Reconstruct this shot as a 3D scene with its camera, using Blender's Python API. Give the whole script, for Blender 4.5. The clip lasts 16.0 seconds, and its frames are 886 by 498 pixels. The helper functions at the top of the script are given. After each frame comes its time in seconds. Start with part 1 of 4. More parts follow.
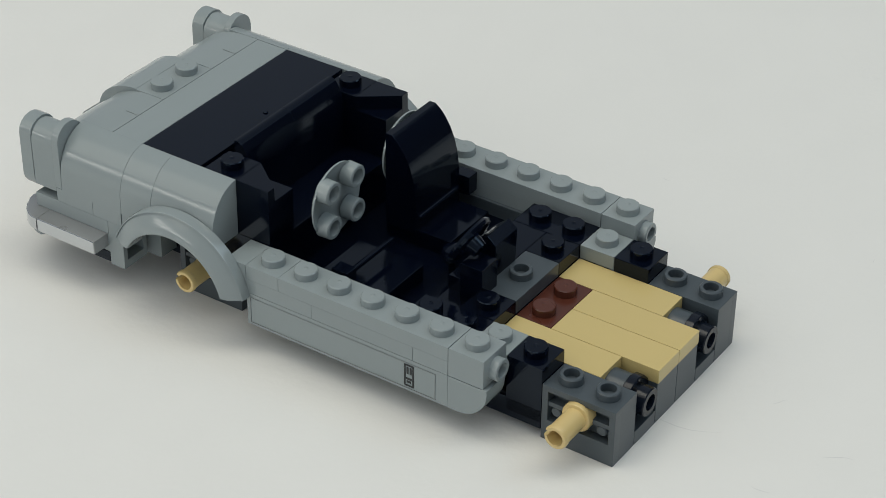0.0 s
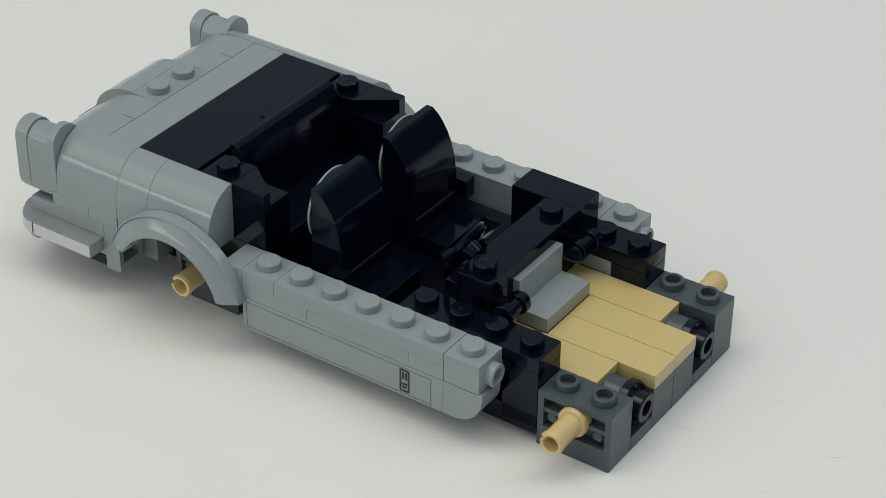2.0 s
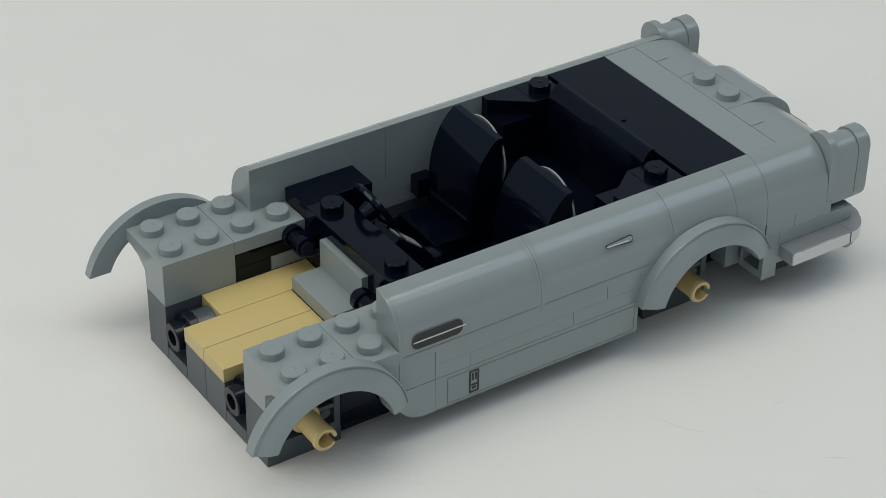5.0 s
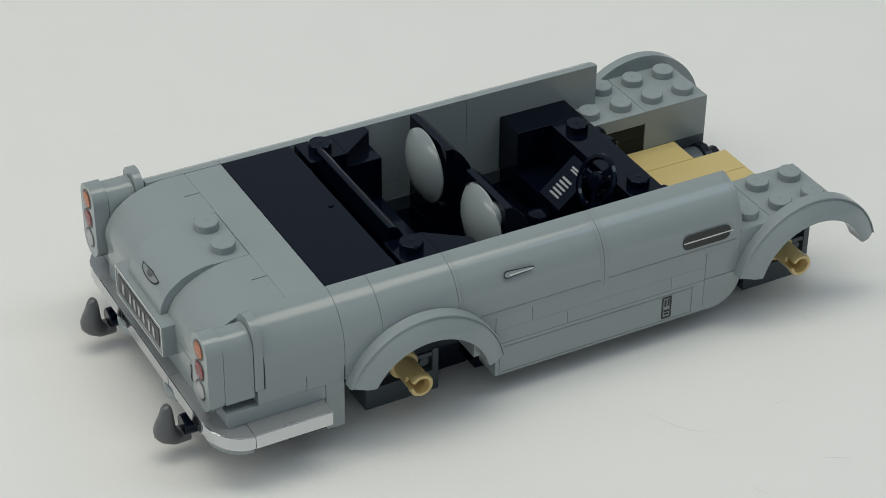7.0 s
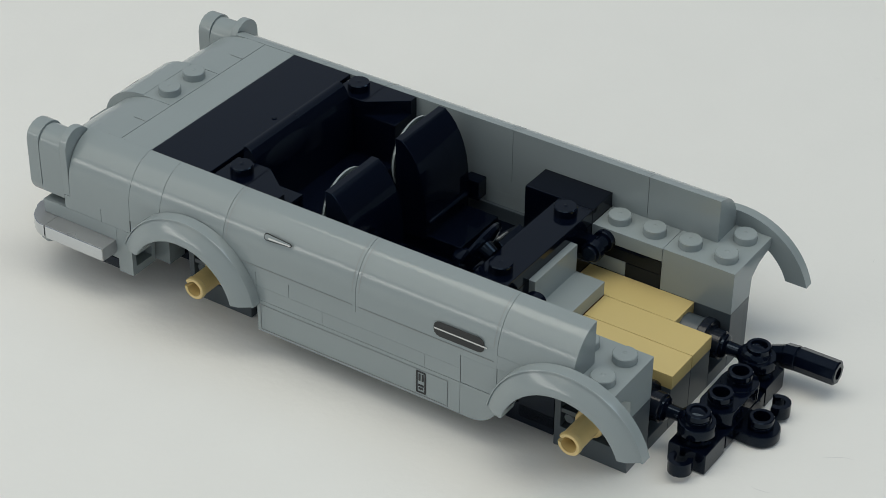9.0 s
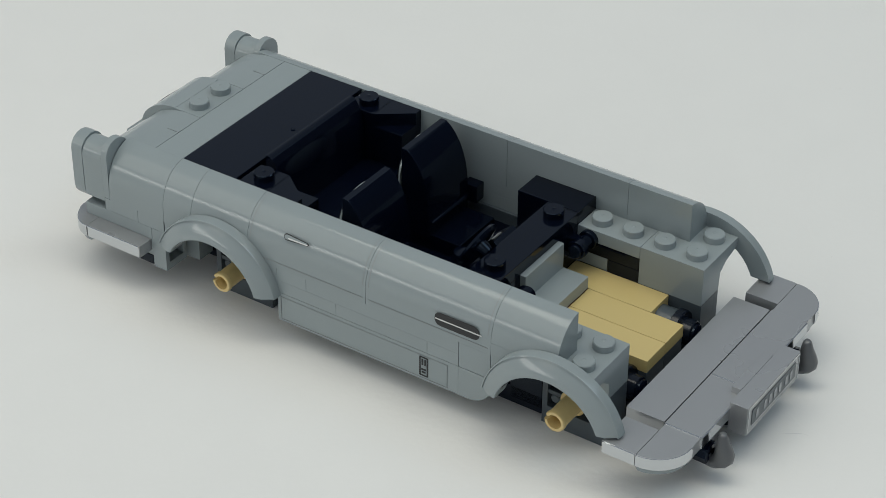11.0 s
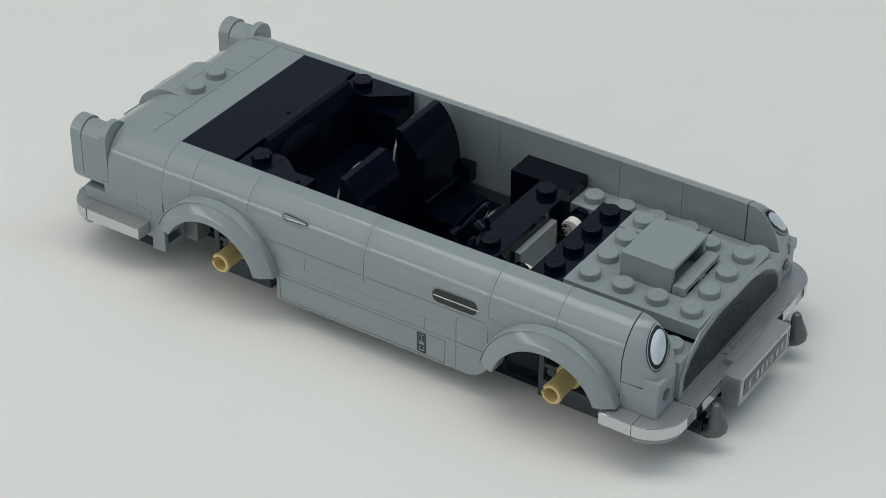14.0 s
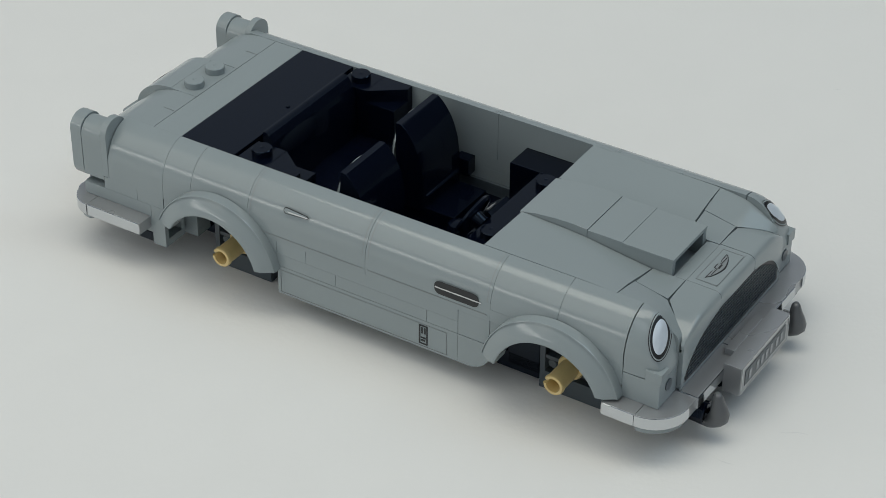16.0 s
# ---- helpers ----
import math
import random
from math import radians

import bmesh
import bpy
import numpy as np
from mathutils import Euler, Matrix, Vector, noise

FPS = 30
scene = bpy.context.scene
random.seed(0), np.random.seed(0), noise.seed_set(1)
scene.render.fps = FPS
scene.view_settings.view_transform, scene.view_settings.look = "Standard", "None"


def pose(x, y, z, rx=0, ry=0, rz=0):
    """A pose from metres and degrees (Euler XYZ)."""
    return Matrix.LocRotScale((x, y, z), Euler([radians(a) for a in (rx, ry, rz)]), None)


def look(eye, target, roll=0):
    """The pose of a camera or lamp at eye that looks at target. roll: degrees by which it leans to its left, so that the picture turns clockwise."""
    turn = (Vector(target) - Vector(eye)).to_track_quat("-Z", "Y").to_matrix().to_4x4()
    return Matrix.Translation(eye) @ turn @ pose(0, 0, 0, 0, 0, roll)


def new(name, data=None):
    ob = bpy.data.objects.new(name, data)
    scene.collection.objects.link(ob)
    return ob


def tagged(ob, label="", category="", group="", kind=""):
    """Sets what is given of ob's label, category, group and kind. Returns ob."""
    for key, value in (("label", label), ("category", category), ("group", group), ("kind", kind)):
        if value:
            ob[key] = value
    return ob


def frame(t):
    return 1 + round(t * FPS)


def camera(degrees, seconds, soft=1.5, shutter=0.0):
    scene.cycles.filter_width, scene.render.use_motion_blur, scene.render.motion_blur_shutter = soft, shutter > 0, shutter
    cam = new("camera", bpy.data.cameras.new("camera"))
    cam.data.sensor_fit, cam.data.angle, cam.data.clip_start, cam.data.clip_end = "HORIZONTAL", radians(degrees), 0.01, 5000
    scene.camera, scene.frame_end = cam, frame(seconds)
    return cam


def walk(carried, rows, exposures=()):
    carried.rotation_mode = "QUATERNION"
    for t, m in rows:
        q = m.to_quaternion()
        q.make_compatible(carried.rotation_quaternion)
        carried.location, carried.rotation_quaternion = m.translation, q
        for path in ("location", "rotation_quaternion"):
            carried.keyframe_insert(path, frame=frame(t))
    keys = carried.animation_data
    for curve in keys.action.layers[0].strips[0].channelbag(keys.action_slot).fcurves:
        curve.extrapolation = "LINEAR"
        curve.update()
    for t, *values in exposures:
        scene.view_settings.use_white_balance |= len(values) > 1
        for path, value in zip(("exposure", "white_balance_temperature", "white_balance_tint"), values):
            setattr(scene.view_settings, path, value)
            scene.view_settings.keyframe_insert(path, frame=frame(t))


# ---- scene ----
from mathutils.bvhtree import BVHTree

S, P = 0.008, 0.0032          # one stud across, one plate high

# ---- camera ----
cam = camera(22.61, 16.0, soft=0.6)
CAM_A = pose(0, 0, 0.2658, 90 - 34.01, 0, 0) @ pose(0, 0, 0, 0, 0, 0.69)
CAM_B = pose(0, -0.0419, 0.2986, 90 - 34.45, 0, 0) @ pose(0, 0, 0, 0, 0, 0.40)
walk(cam, [(0, CAM_A), (9.3, CAM_A), (11.2, CAM_B), (16, CAM_B)],
     [(0, -0.18, 6540, 10), (3.1, -0.18, 6515, 10), (3.6, -0.23, 6500, 10), (4.2, -0.23, 6495, 10), (6.3, -0.32, 6535, 10), (6.7, -0.26, 6525, 10),
      (7.2, -0.17, 6500, 10), (7.5, -0.18, 6500, 10), (8.0, -0.18, 6420, 10), (8.5, -0.19, 6500, 10), (9.3, -0.19, 6450, 10), (11.2, -0.21, 6410, 10), (13.5, -0.22, 6390, 10), (15, -0.26, 6375, 10), (16, -0.28, 6375, 10)])

# ---- light: a long ceiling light above the table, a soft key on one side, a low window on that side, added fills opposite and above the camera, cool pale room ----
scene.view_settings.exposure = 0.0
world = bpy.data.worlds.new("room_light")
scene.world = world
world.use_nodes = True
bg = world.node_tree.nodes["Background"]
bg.inputs[0].default_value = (0.86, 0.955, 1.05, 1)
bg.inputs[1].default_value = 0.37


def area_light(name, eye, target, wide, deep, power, colour):
    lamp = bpy.data.lights.new(name, "AREA")
    lamp.shape, lamp.size, lamp.size_y, lamp.energy, lamp.color = "RECTANGLE", wide, deep, power, colour
    ob = new(name, lamp)
    ob.matrix_world = look(eye, target)
    return ob


area_light("ceiling_light", (-0.05, 0.38, 1.30), (-0.05, 0.3801, 0), 1.5, 0.5, 8.7, (1.0, 0.965, 0.84))
area_light("key_light", (-1.05, 0.06, 0.92), (0, 0.42, 0), 0.9, 0.9, 2.6, (1.0, 0.965, 0.83))
area_light("side_window_light", (-1.20, -0.12, 0.33), (0, 0.42, 0), 0.9, 0.14, 1.6, (1.0, 0.97, 0.90))
# unseen fill added above the camera to lift near faces and seat sheen
area_light("fill_over_camera", (-0.10, -0.38, 1.22), (0, 0.4, 0), 0.9, 0.5, 1.5, (0.90, 0.97, 1.0))
# blue fill with no known source, added to cool the paper on this side
area_light("cool_side_fill", (1.00, 0.45, 1.15), (0, 0.4, 0), 0.6, 0.6, 2.4, (0.62, 0.84, 1.0))


# ---- materials ----
def material(name, colour, rough=0.25, metal=0.0, vary=0.05, bump=0.02, scale=900, spec=0.5):
    m = bpy.data.materials.new(name)
    m.use_nodes = True
    nt = m.node_tree
    b = nt.nodes["Principled BSDF"]
    b.inputs["Roughness"].default_value, b.inputs["Metallic"].default_value = rough, metal
    b.inputs["Specular IOR Level"].default_value = spec
    tc = nt.nodes.new("ShaderNodeTexCoord")
    n1 = nt.nodes.new("ShaderNodeTexNoise")
    n1.inputs["Scale"].default_value, n1.inputs["Detail"].default_value = scale, 4
    n2 = nt.nodes.new("ShaderNodeTexNoise")
    n2.inputs["Scale"].default_value, n2.inputs["Detail"].default_value = 60, 3
    info = nt.nodes.new("ShaderNodeObjectInfo")
    for n in (n1, n2):
        nt.links.new(tc.outputs["Object"], n.inputs["Vector"])
    mul = nt.nodes.new("ShaderNodeMath")
    mul.operation = "MULTIPLY_ADD"
    mul.inputs[1].default_value, mul.inputs[2].default_value = vary, 1 - vary / 2
    add = nt.nodes.new("ShaderNodeMath")
    add.operation = "ADD"
    nt.links.new(n2.outputs["Fac"], add.inputs[0])
    half = nt.nodes.new("ShaderNodeMath")
    half.operation = "MULTIPLY"
    half.inputs[1].default_value = 0.6
    nt.links.new(info.outputs["Random"], half.inputs[0])
    nt.links.new(half.outputs[0], add.inputs[1])
    nt.links.new(add.outputs[0], mul.inputs[0])
    mix = nt.nodes.new("ShaderNodeVectorMath")
    mix.operation = "SCALE"
    mix.inputs[0].default_value = colour
    nt.links.new(mul.outputs[0], mix.inputs["Scale"])
    nt.links.new(mix.outputs[0], b.inputs["Base Color"])
    rr = nt.nodes.new("ShaderNodeMapRange")
    rr.inputs["To Min"].default_value, rr.inputs["To Max"].default_value = rough * 0.8, rough * 1.3
    nt.links.new(n2.outputs["Fac"], rr.inputs["Value"])
    nt.links.new(rr.outputs[0], b.inputs["Roughness"])
    bp = nt.nodes.new("ShaderNodeBump")
    bp.inputs["Strength"].default_value, bp.inputs["Distance"].default_value = bump, 0.0004
    nt.links.new(n1.outputs["Fac"], bp.inputs["Height"])
    nt.links.new(bp.outputs[0], b.inputs["Normal"])
    return m


LG = material("light_grey_plastic", (0.264, 0.303, 0.311), 0.135)
DG = material("dark_grey_plastic", (0.062, 0.078, 0.09), 0.3)
BK = material("black_plastic", (0.0014, 0.0026, 0.0075), 0.10, vary=0.3, spec=0.30)
BK.node_tree.nodes["Principled BSDF"].inputs["Specular Tint"].default_value = (0.62, 0.80, 1.0, 1)
TAN = material("tan_plastic", (0.60, 0.47, 0.20), 0.2)
PIN = material("pale_tan_plastic", (0.66, 0.50, 0.22), 0.3)
BR = material("reddish_brown_plastic", (0.085, 0.024, 0.014), 0.25)
RED = material("red_plastic", (0.45, 0.012, 0.012), 0.25)
WH = material("white_plastic", (0.80, 0.79, 0.74), 0.3)
SIL = material("flat_silver_plastic", (0.42, 0.43, 0.44), 0.27, metal=0.6, bump=0.05)
CHR = material("chrome_coating", (0.58, 0.60, 0.62), 0.09, metal=1.0)
GRA = material("graphite_plastic", (0.006, 0.009, 0.016), 0.16, spec=0.3)
LINE = material("grey_print_line", (0.225, 0.245, 0.25), 0.35)
INK = material("dark_print", (0.012, 0.013, 0.015), 0.35)
PALE = material("pale_print", (0.6, 0.61, 0.6), 0.4)
ORG = material("orange_lamp_print", (0.38, 0.10, 0.02), 0.2)
LRED = material("red_lamp_print", (0.19, 0.012, 0.02), 0.2)
CLR = material("clear_lamp_print", (0.34, 0.35, 0.36), 0.2)
LENS = material("frosted_lens", (0.58, 0.64, 0.70), 0.3, metal=0.1)
GUN = material("gunmetal_plastic", (0.12, 0.125, 0.13), 0.3, metal=0.3)
PAPER = material("white_table_paper", (0.78, 0.775, 0.75), 0.55, vary=0.03, bump=0.12, scale=700, spec=0.3)
BLOCK = material("dark_light_block", (0.07, 0.075, 0.085), 0.6, vary=0.15, bump=0.1, scale=80)


# ---- mesh helpers, in studs and plates ----
def V(x, y, z):
    return Vector((x * S, y * S, z * P))


GAP = 0.000035


def box(bm, x0, x1, y0, y1, z0, z1, bevel=0.0002, gap=GAP):
    a, b = V(x0, y0, z0), V(x1, y1, z1)
    lo = [min(a[i], b[i]) + (gap if i < 2 else 0) for i in range(3)]
    hi = [max(a[i], b[i]) - (gap if i < 2 else gap * 0.3) for i in range(3)]
    v = [bm.verts.new((x, y, z)) for x in (lo[0], hi[0]) for y in (lo[1], hi[1]) for z in (lo[2], hi[2])]
    f = [bm.faces.new([v[i] for i in q]) for q in ((0, 1, 3, 2), (4, 6, 7, 5), (0, 4, 5, 1), (2, 3, 7, 6), (0, 2, 6, 4), (1, 5, 7, 3))]
    if bevel:
        edges = {e for q in f for e in q.edges}
        bmesh.ops.bevel(bm, geom=list(edges), offset=bevel, segments=2, affect="EDGES", profile=0.6)


def revolve(bm, prof, m, n=18):
    """prof: (radius, height) in metres along the local z of m; ends with radius 0 close."""
    rings = []
    for r, h in prof:
        if r < 1e-7:
            rings.append([bm.verts.new(m @ Vector((0, 0, h)))])
        else:
            rings.append([bm.verts.new(m @ Vector((r * math.cos(2 * math.pi * i / n), r * math.sin(2 * math.pi * i / n), h))) for i in range(n)])
    for a, b in zip(rings, rings[1:]):
        for i in range(n):
            j = (i + 1) % n
            if len(a) == 1:
                bm.faces.new((a[0], b[i], b[j]))
            elif len(b) == 1:
                bm.faces.new((a[i], a[j], b[0]))
            else:
                bm.faces.new((a[i], a[j], b[j], b[i]))


def at(x, y, z, axis="z"):
    turn = {"z": pose(0, 0, 0), "x": pose(0, 0, 0, 0, 90, 0), "-x": pose(0, 0, 0, 0, -90, 0), "y": pose(0, 0, 0, -90, 0, 0), "-y": pose(0, 0, 0, 90, 0, 0)}[axis]
    return Matrix.Translation(V(x, y, z)) @ turn


def stud(bm, x, y, z, axis="z", hollow=False):
    m = at(x, y, z, axis)
    if hollow:
        prof = [(0.0024, -0.0001), (0.0024, 0.0015), (0.0022, 0.0017), (0.0016, 0.0017), (0.0015, 0.0015), (0.0015, -0.0004), (0, -0.0004)]
    else:
        prof = [(0.0024, -0.0001), (0.0024, 0.00152), (0.00222, 0.0017), (0.00055, 0.0017), (0.00042, 0.00178), (0.0002, 0.00184), (0, 0.00185)]
    revolve(bm, prof, m)


def cyl(bm, x, y, z, axis, r, l, bevel=0.0002):
    revolve(bm, [(0, 0), (r - bevel, 0), (r, bevel), (r, l - bevel), (r - bevel, l), (0, l)], at(x, y, z, axis))


def prism(bm, pts, lo, hi, axis, bevel=0.0):
    """Extrude the outline pts between lo and hi. axis x: pts are (y, z); axis y: pts are (x, z); axis z: pts are (x, y)."""
    def co(p, a):
        return V(a, p[0], p[1]) if axis == "x" else V(p[0], a, p[1]) if axis == "y" else V(p[0], p[1], a)
    g = GAP / (P if axis == "z" else S)
    a = [bm.verts.new(co(p, lo + g)) for p in pts]
    b = [bm.verts.new(co(p, hi - g)) for p in pts]
    fs = [bm.faces.new(a), bm.faces.new(b[::-1])]
    for i in range(len(pts)):
        j = (i + 1) % len(pts)
        fs.append(bm.faces.new((a[i], b[i], b[j], a[j])))
    if bevel:
        bmesh.ops.bevel(bm, geom=list({e for f in fs[:2] for e in f.edges}), offset=bevel, segments=2, affect="EDGES", profile=0.6)


def arc_pts(cx, cz, rx, rz, a0, a1, n):
    return [(cx + rx * math.cos(radians(a0 + (a1 - a0) * i / n)), cz + rz * math.sin(radians(a0 + (a1 - a0) * i / n))) for i in range(n + 1)]


def sweep_arc(bm, prof, cx, cz, h0, h1, n=30):
    """prof: closed outline of (radius in mm, y in studs), swept about the y axis at (cx, cz); its feet are cut level, h0 and h1 mm above the axle."""
    c = V(cx, 0, cz)
    rows = []
    for i in range(n + 1):
        row = []
        for r, y in prof:
            a0, a1 = math.asin(h0 / r), math.pi - math.asin(h1 / r)
            a = a0 + (a1 - a0) * i / n
            row.append(bm.verts.new((c.x + r * 0.001 * math.cos(a), y * S, c.z + r * 0.001 * math.sin(a))))
        rows.append(row)
    for a, b in zip(rows, rows[1:]):
        for i in range(len(prof)):
            j = (i + 1) % len(prof)
            bm.faces.new((a[i], a[j], b[j], b[i]))
    bm.faces.new(rows[0])
    bm.faces.new(rows[-1][::-1])


def loft(bm, rows):
    """rows of points in studs and plates, closed outlines of the same length, capped."""
    vs = [[bm.verts.new(V(*p)) for p in r] for r in rows]
    for a, b in zip(vs, vs[1:]):
        for i in range(len(a)):
            j = (i + 1) % len(a)
            bm.faces.new((a[i], a[j], b[j], b[i]))
    bm.faces.new(vs[0])
    bm.faces.new(vs[-1][::-1])


LATE = []       # parts that are set in later: object, seconds
STAGES = {}     # shifts of a part once it is on: name, rows of seconds and pose


def weigh_normals(me, angle):
    """Corner normals weighted by face area, so that flat faces stay flat beside their small rounded edges."""
    limit = math.cos(radians(angle))
    fn = [p.normal.copy() for p in me.polygons]
    fa = [p.area for p in me.polygons]
    around = [[] for _ in me.vertices]
    for p in me.polygons:
        for v in p.vertices:
            around[v].append(p.index)
    out = []
    for p in me.polygons:
        n0 = fn[p.index]
        for v in p.vertices:
            n = Vector((0, 0, 0))
            for q in around[v]:
                if fn[q].dot(n0) > limit:
                    n += fn[q] * fa[q]
            out.append(n.normalized() if n.length > 0 else n0)
    me.normals_split_custom_set(out)


def part(name, bm, mat, parent=None, label="", t=0.0, angle=32):
    bmesh.ops.recalc_face_normals(bm, faces=bm.faces[:])
    me = bpy.data.meshes.new(name)
    bm.to_mesh(me)
    bm.free()
    me.shade_smooth()
    weigh_normals(me, angle + 8)
    me.materials.append(mat)
    ob = new(name, me)
    ob.parent = parent if parent is not None else car
    if label:
        ob["label"] = label
    if t > 0:
        LATE.append((ob, t))
    return ob


def grid_studs(x0, x1, y0, y1):
    return [(x0 + 0.5 + i, y0 + 0.5 + j) for i in range(round(x1 - x0)) for j in range(round(y1 - y0))]


def brick(name, mat, x0, x1, y0, y1, z0, z1, studs=None, t=0.0, label="", hollow=False, parent=None, bevel=0.0002):
    """A brick, plate or tile. studs: None for a smooth top, 'all', or a list of places."""
    bm = bmesh.new()
    box(bm, x0, x1, y0, y1, z0, z1, bevel)
    for x, y in (grid_studs(x0, x1, y0, y1) if studs == "all" else studs or []):
        stud(bm, x, y, z1, hollow=hollow)
    return part(name, bm, mat, parent, label, t)


def solid(name, mat, pts, lo, hi, axis, t=0.0, label="", bevel=0.00012, parent=None, angle=32):
    bm = bmesh.new()
    prism(bm, pts, lo, hi, axis, bevel)
    return part(name, bm, mat, parent, label, t, angle)


def bars(parent, mat, m, cells, t=0.0, name="lettering_bar", soft=0.0):
    """Flat raised bars on a face: cells of (u, v, width, height) in studs, in the plane of m."""
    for u, v, w, h in cells:
        bm = bmesh.new()
        q = [(u - w / 2, v - h / 2), (u + w / 2, v - h / 2), (u + w / 2, v + h / 2), (u - w / 2, v + h / 2)]
        if soft:
            r = soft * h / 2
            q = [(u + sx * (w / 2 - r) + r * math.cos(radians(k)), v + sy * (h / 2 - r) + r * math.sin(radians(k)))
                 for sx, sy, k0 in ((1, 1, 0), (-1, 1, 90), (-1, -1, 180), (1, -1, 270)) for k in (k0, k0 + 30, k0 + 60, k0 + 90)]
        lo = [bm.verts.new(m @ Vector((a * S, b * S, 0))) for a, b in q]
        hi = [bm.verts.new(m @ Vector((a * S, b * S, 0.00008))) for a, b in q]
        bm.faces.new(hi)
        n = len(q)
        for i in range(n):
            bm.faces.new((lo[i], lo[(i + 1) % n], hi[(i + 1) % n], hi[i]))
        part(name, bm, mat, parent, "", t)


# ---- table ----
def build_table():
    bm = bmesh.new()
    n, half = 12, 3.0
    for i in range(n + 1):
        for x in (-half, 1.74):
            bm.verts.new((x, -1.1 + 3.4 * i / n, 0.0))
    bm.verts.ensure_lookup_table()
    for i in range(n):
        bm.faces.new((bm.verts[2 * i], bm.verts[2 * i + 1], bm.verts[2 * i + 3], bm.verts[2 * i + 2]))
    bmesh.ops.recalc_face_normals(bm, faces=bm.faces[:])
    if bm.faces[0].normal.z < 0:
        bmesh.ops.reverse_faces(bm, faces=bm.faces[:])
    me = bpy.data.meshes.new("ground")
    bm.to_mesh(me)
    bm.free()
    me.shade_smooth()
    me.materials.append(PAPER)
    tagged(new("ground", me), "off-white paper table cover, lightly creased and marked", "table", kind="structure")


build_table()


def build_light_block():
    """An unseen dark panel past the table's end, added to block low room light."""
    bm = bmesh.new()
    bmesh.ops.create_cube(bm, size=1.0, matrix=Matrix.Translation((1.75, 0.6, 0.55)) @ Matrix.Diagonal((0.1, 3.4, 1.3, 1)))
    me = bpy.data.meshes.new("wall_east")
    bm.to_mesh(me)
    bm.free()
    me.materials.append(BLOCK)
    tagged(new("wall_east", me), "unseen dark grey panel that blocks low light from one side", "wall", kind="structure")


build_light_block()


def build_marks():
    """Hair-thin scuffs and specks on the paper, one joined sheet of stuff."""
    bm = bmesh.new()
    rng = random.Random(7)
    runs = [((0.0660, 0.3420), 0.003, 20), ((0.0502, 0.4230), 0.002, -30), ((0.0592, 0.3154), 0.004, -35), ((0.0456, 0.3348), 0.017, -20),
            ((0.092, 0.3912), 0.0015, 80), ((0.075, 0.325), 0.006, -12), ((-0.06, 0.30), 0.0015, 40), ((0.105, 0.47), 0.002, 10), ((-0.09, 0.36), 0.001, 60)]
    for (x, y), l, a in runs:
        n = 7
        pts = []
        for i in range(n):
            k = i / (n - 1) - 0.5
            d = Vector((math.cos(radians(a)), math.sin(radians(a))))
            p = Vector((x, y)) + d * l * k + Vector((-d.y, d.x)) * (l * 0.06 * math.sin(k * 5 + x * 90) + rng.uniform(-1, 1) * 0.00008)
            w = 0.00009 * (1 - abs(k) * 1.6)
            pts.append((bm.verts.new((p.x, p.y - w, 0.00003)), bm.verts.new((p.x, p.y + w, 0.00003))))
        for q, r in zip(pts, pts[1:]):
            bm.faces.new((q[0], r[0], r[1], q[1]))
    bmesh.ops.recalc_face_normals(bm, faces=bm.faces[:])
    me = bpy.data.meshes.new("scuff_marks")
    bm.to_mesh(me)
    bm.free()
    me.materials.append(material("scuff_grey", (0.63, 0.63, 0.62), 0.6))
    tagged(new("scuff_marks", me), "thin grey scuffs and specks on the white paper", "scuff marks", kind="stuff")


build_marks()

car = new("toy_car")
tagged(car, "grey brick-built toy car, open top, half assembled, no wheels", "toy car")

SIDES = ((-1, "near"), (1, "far"))


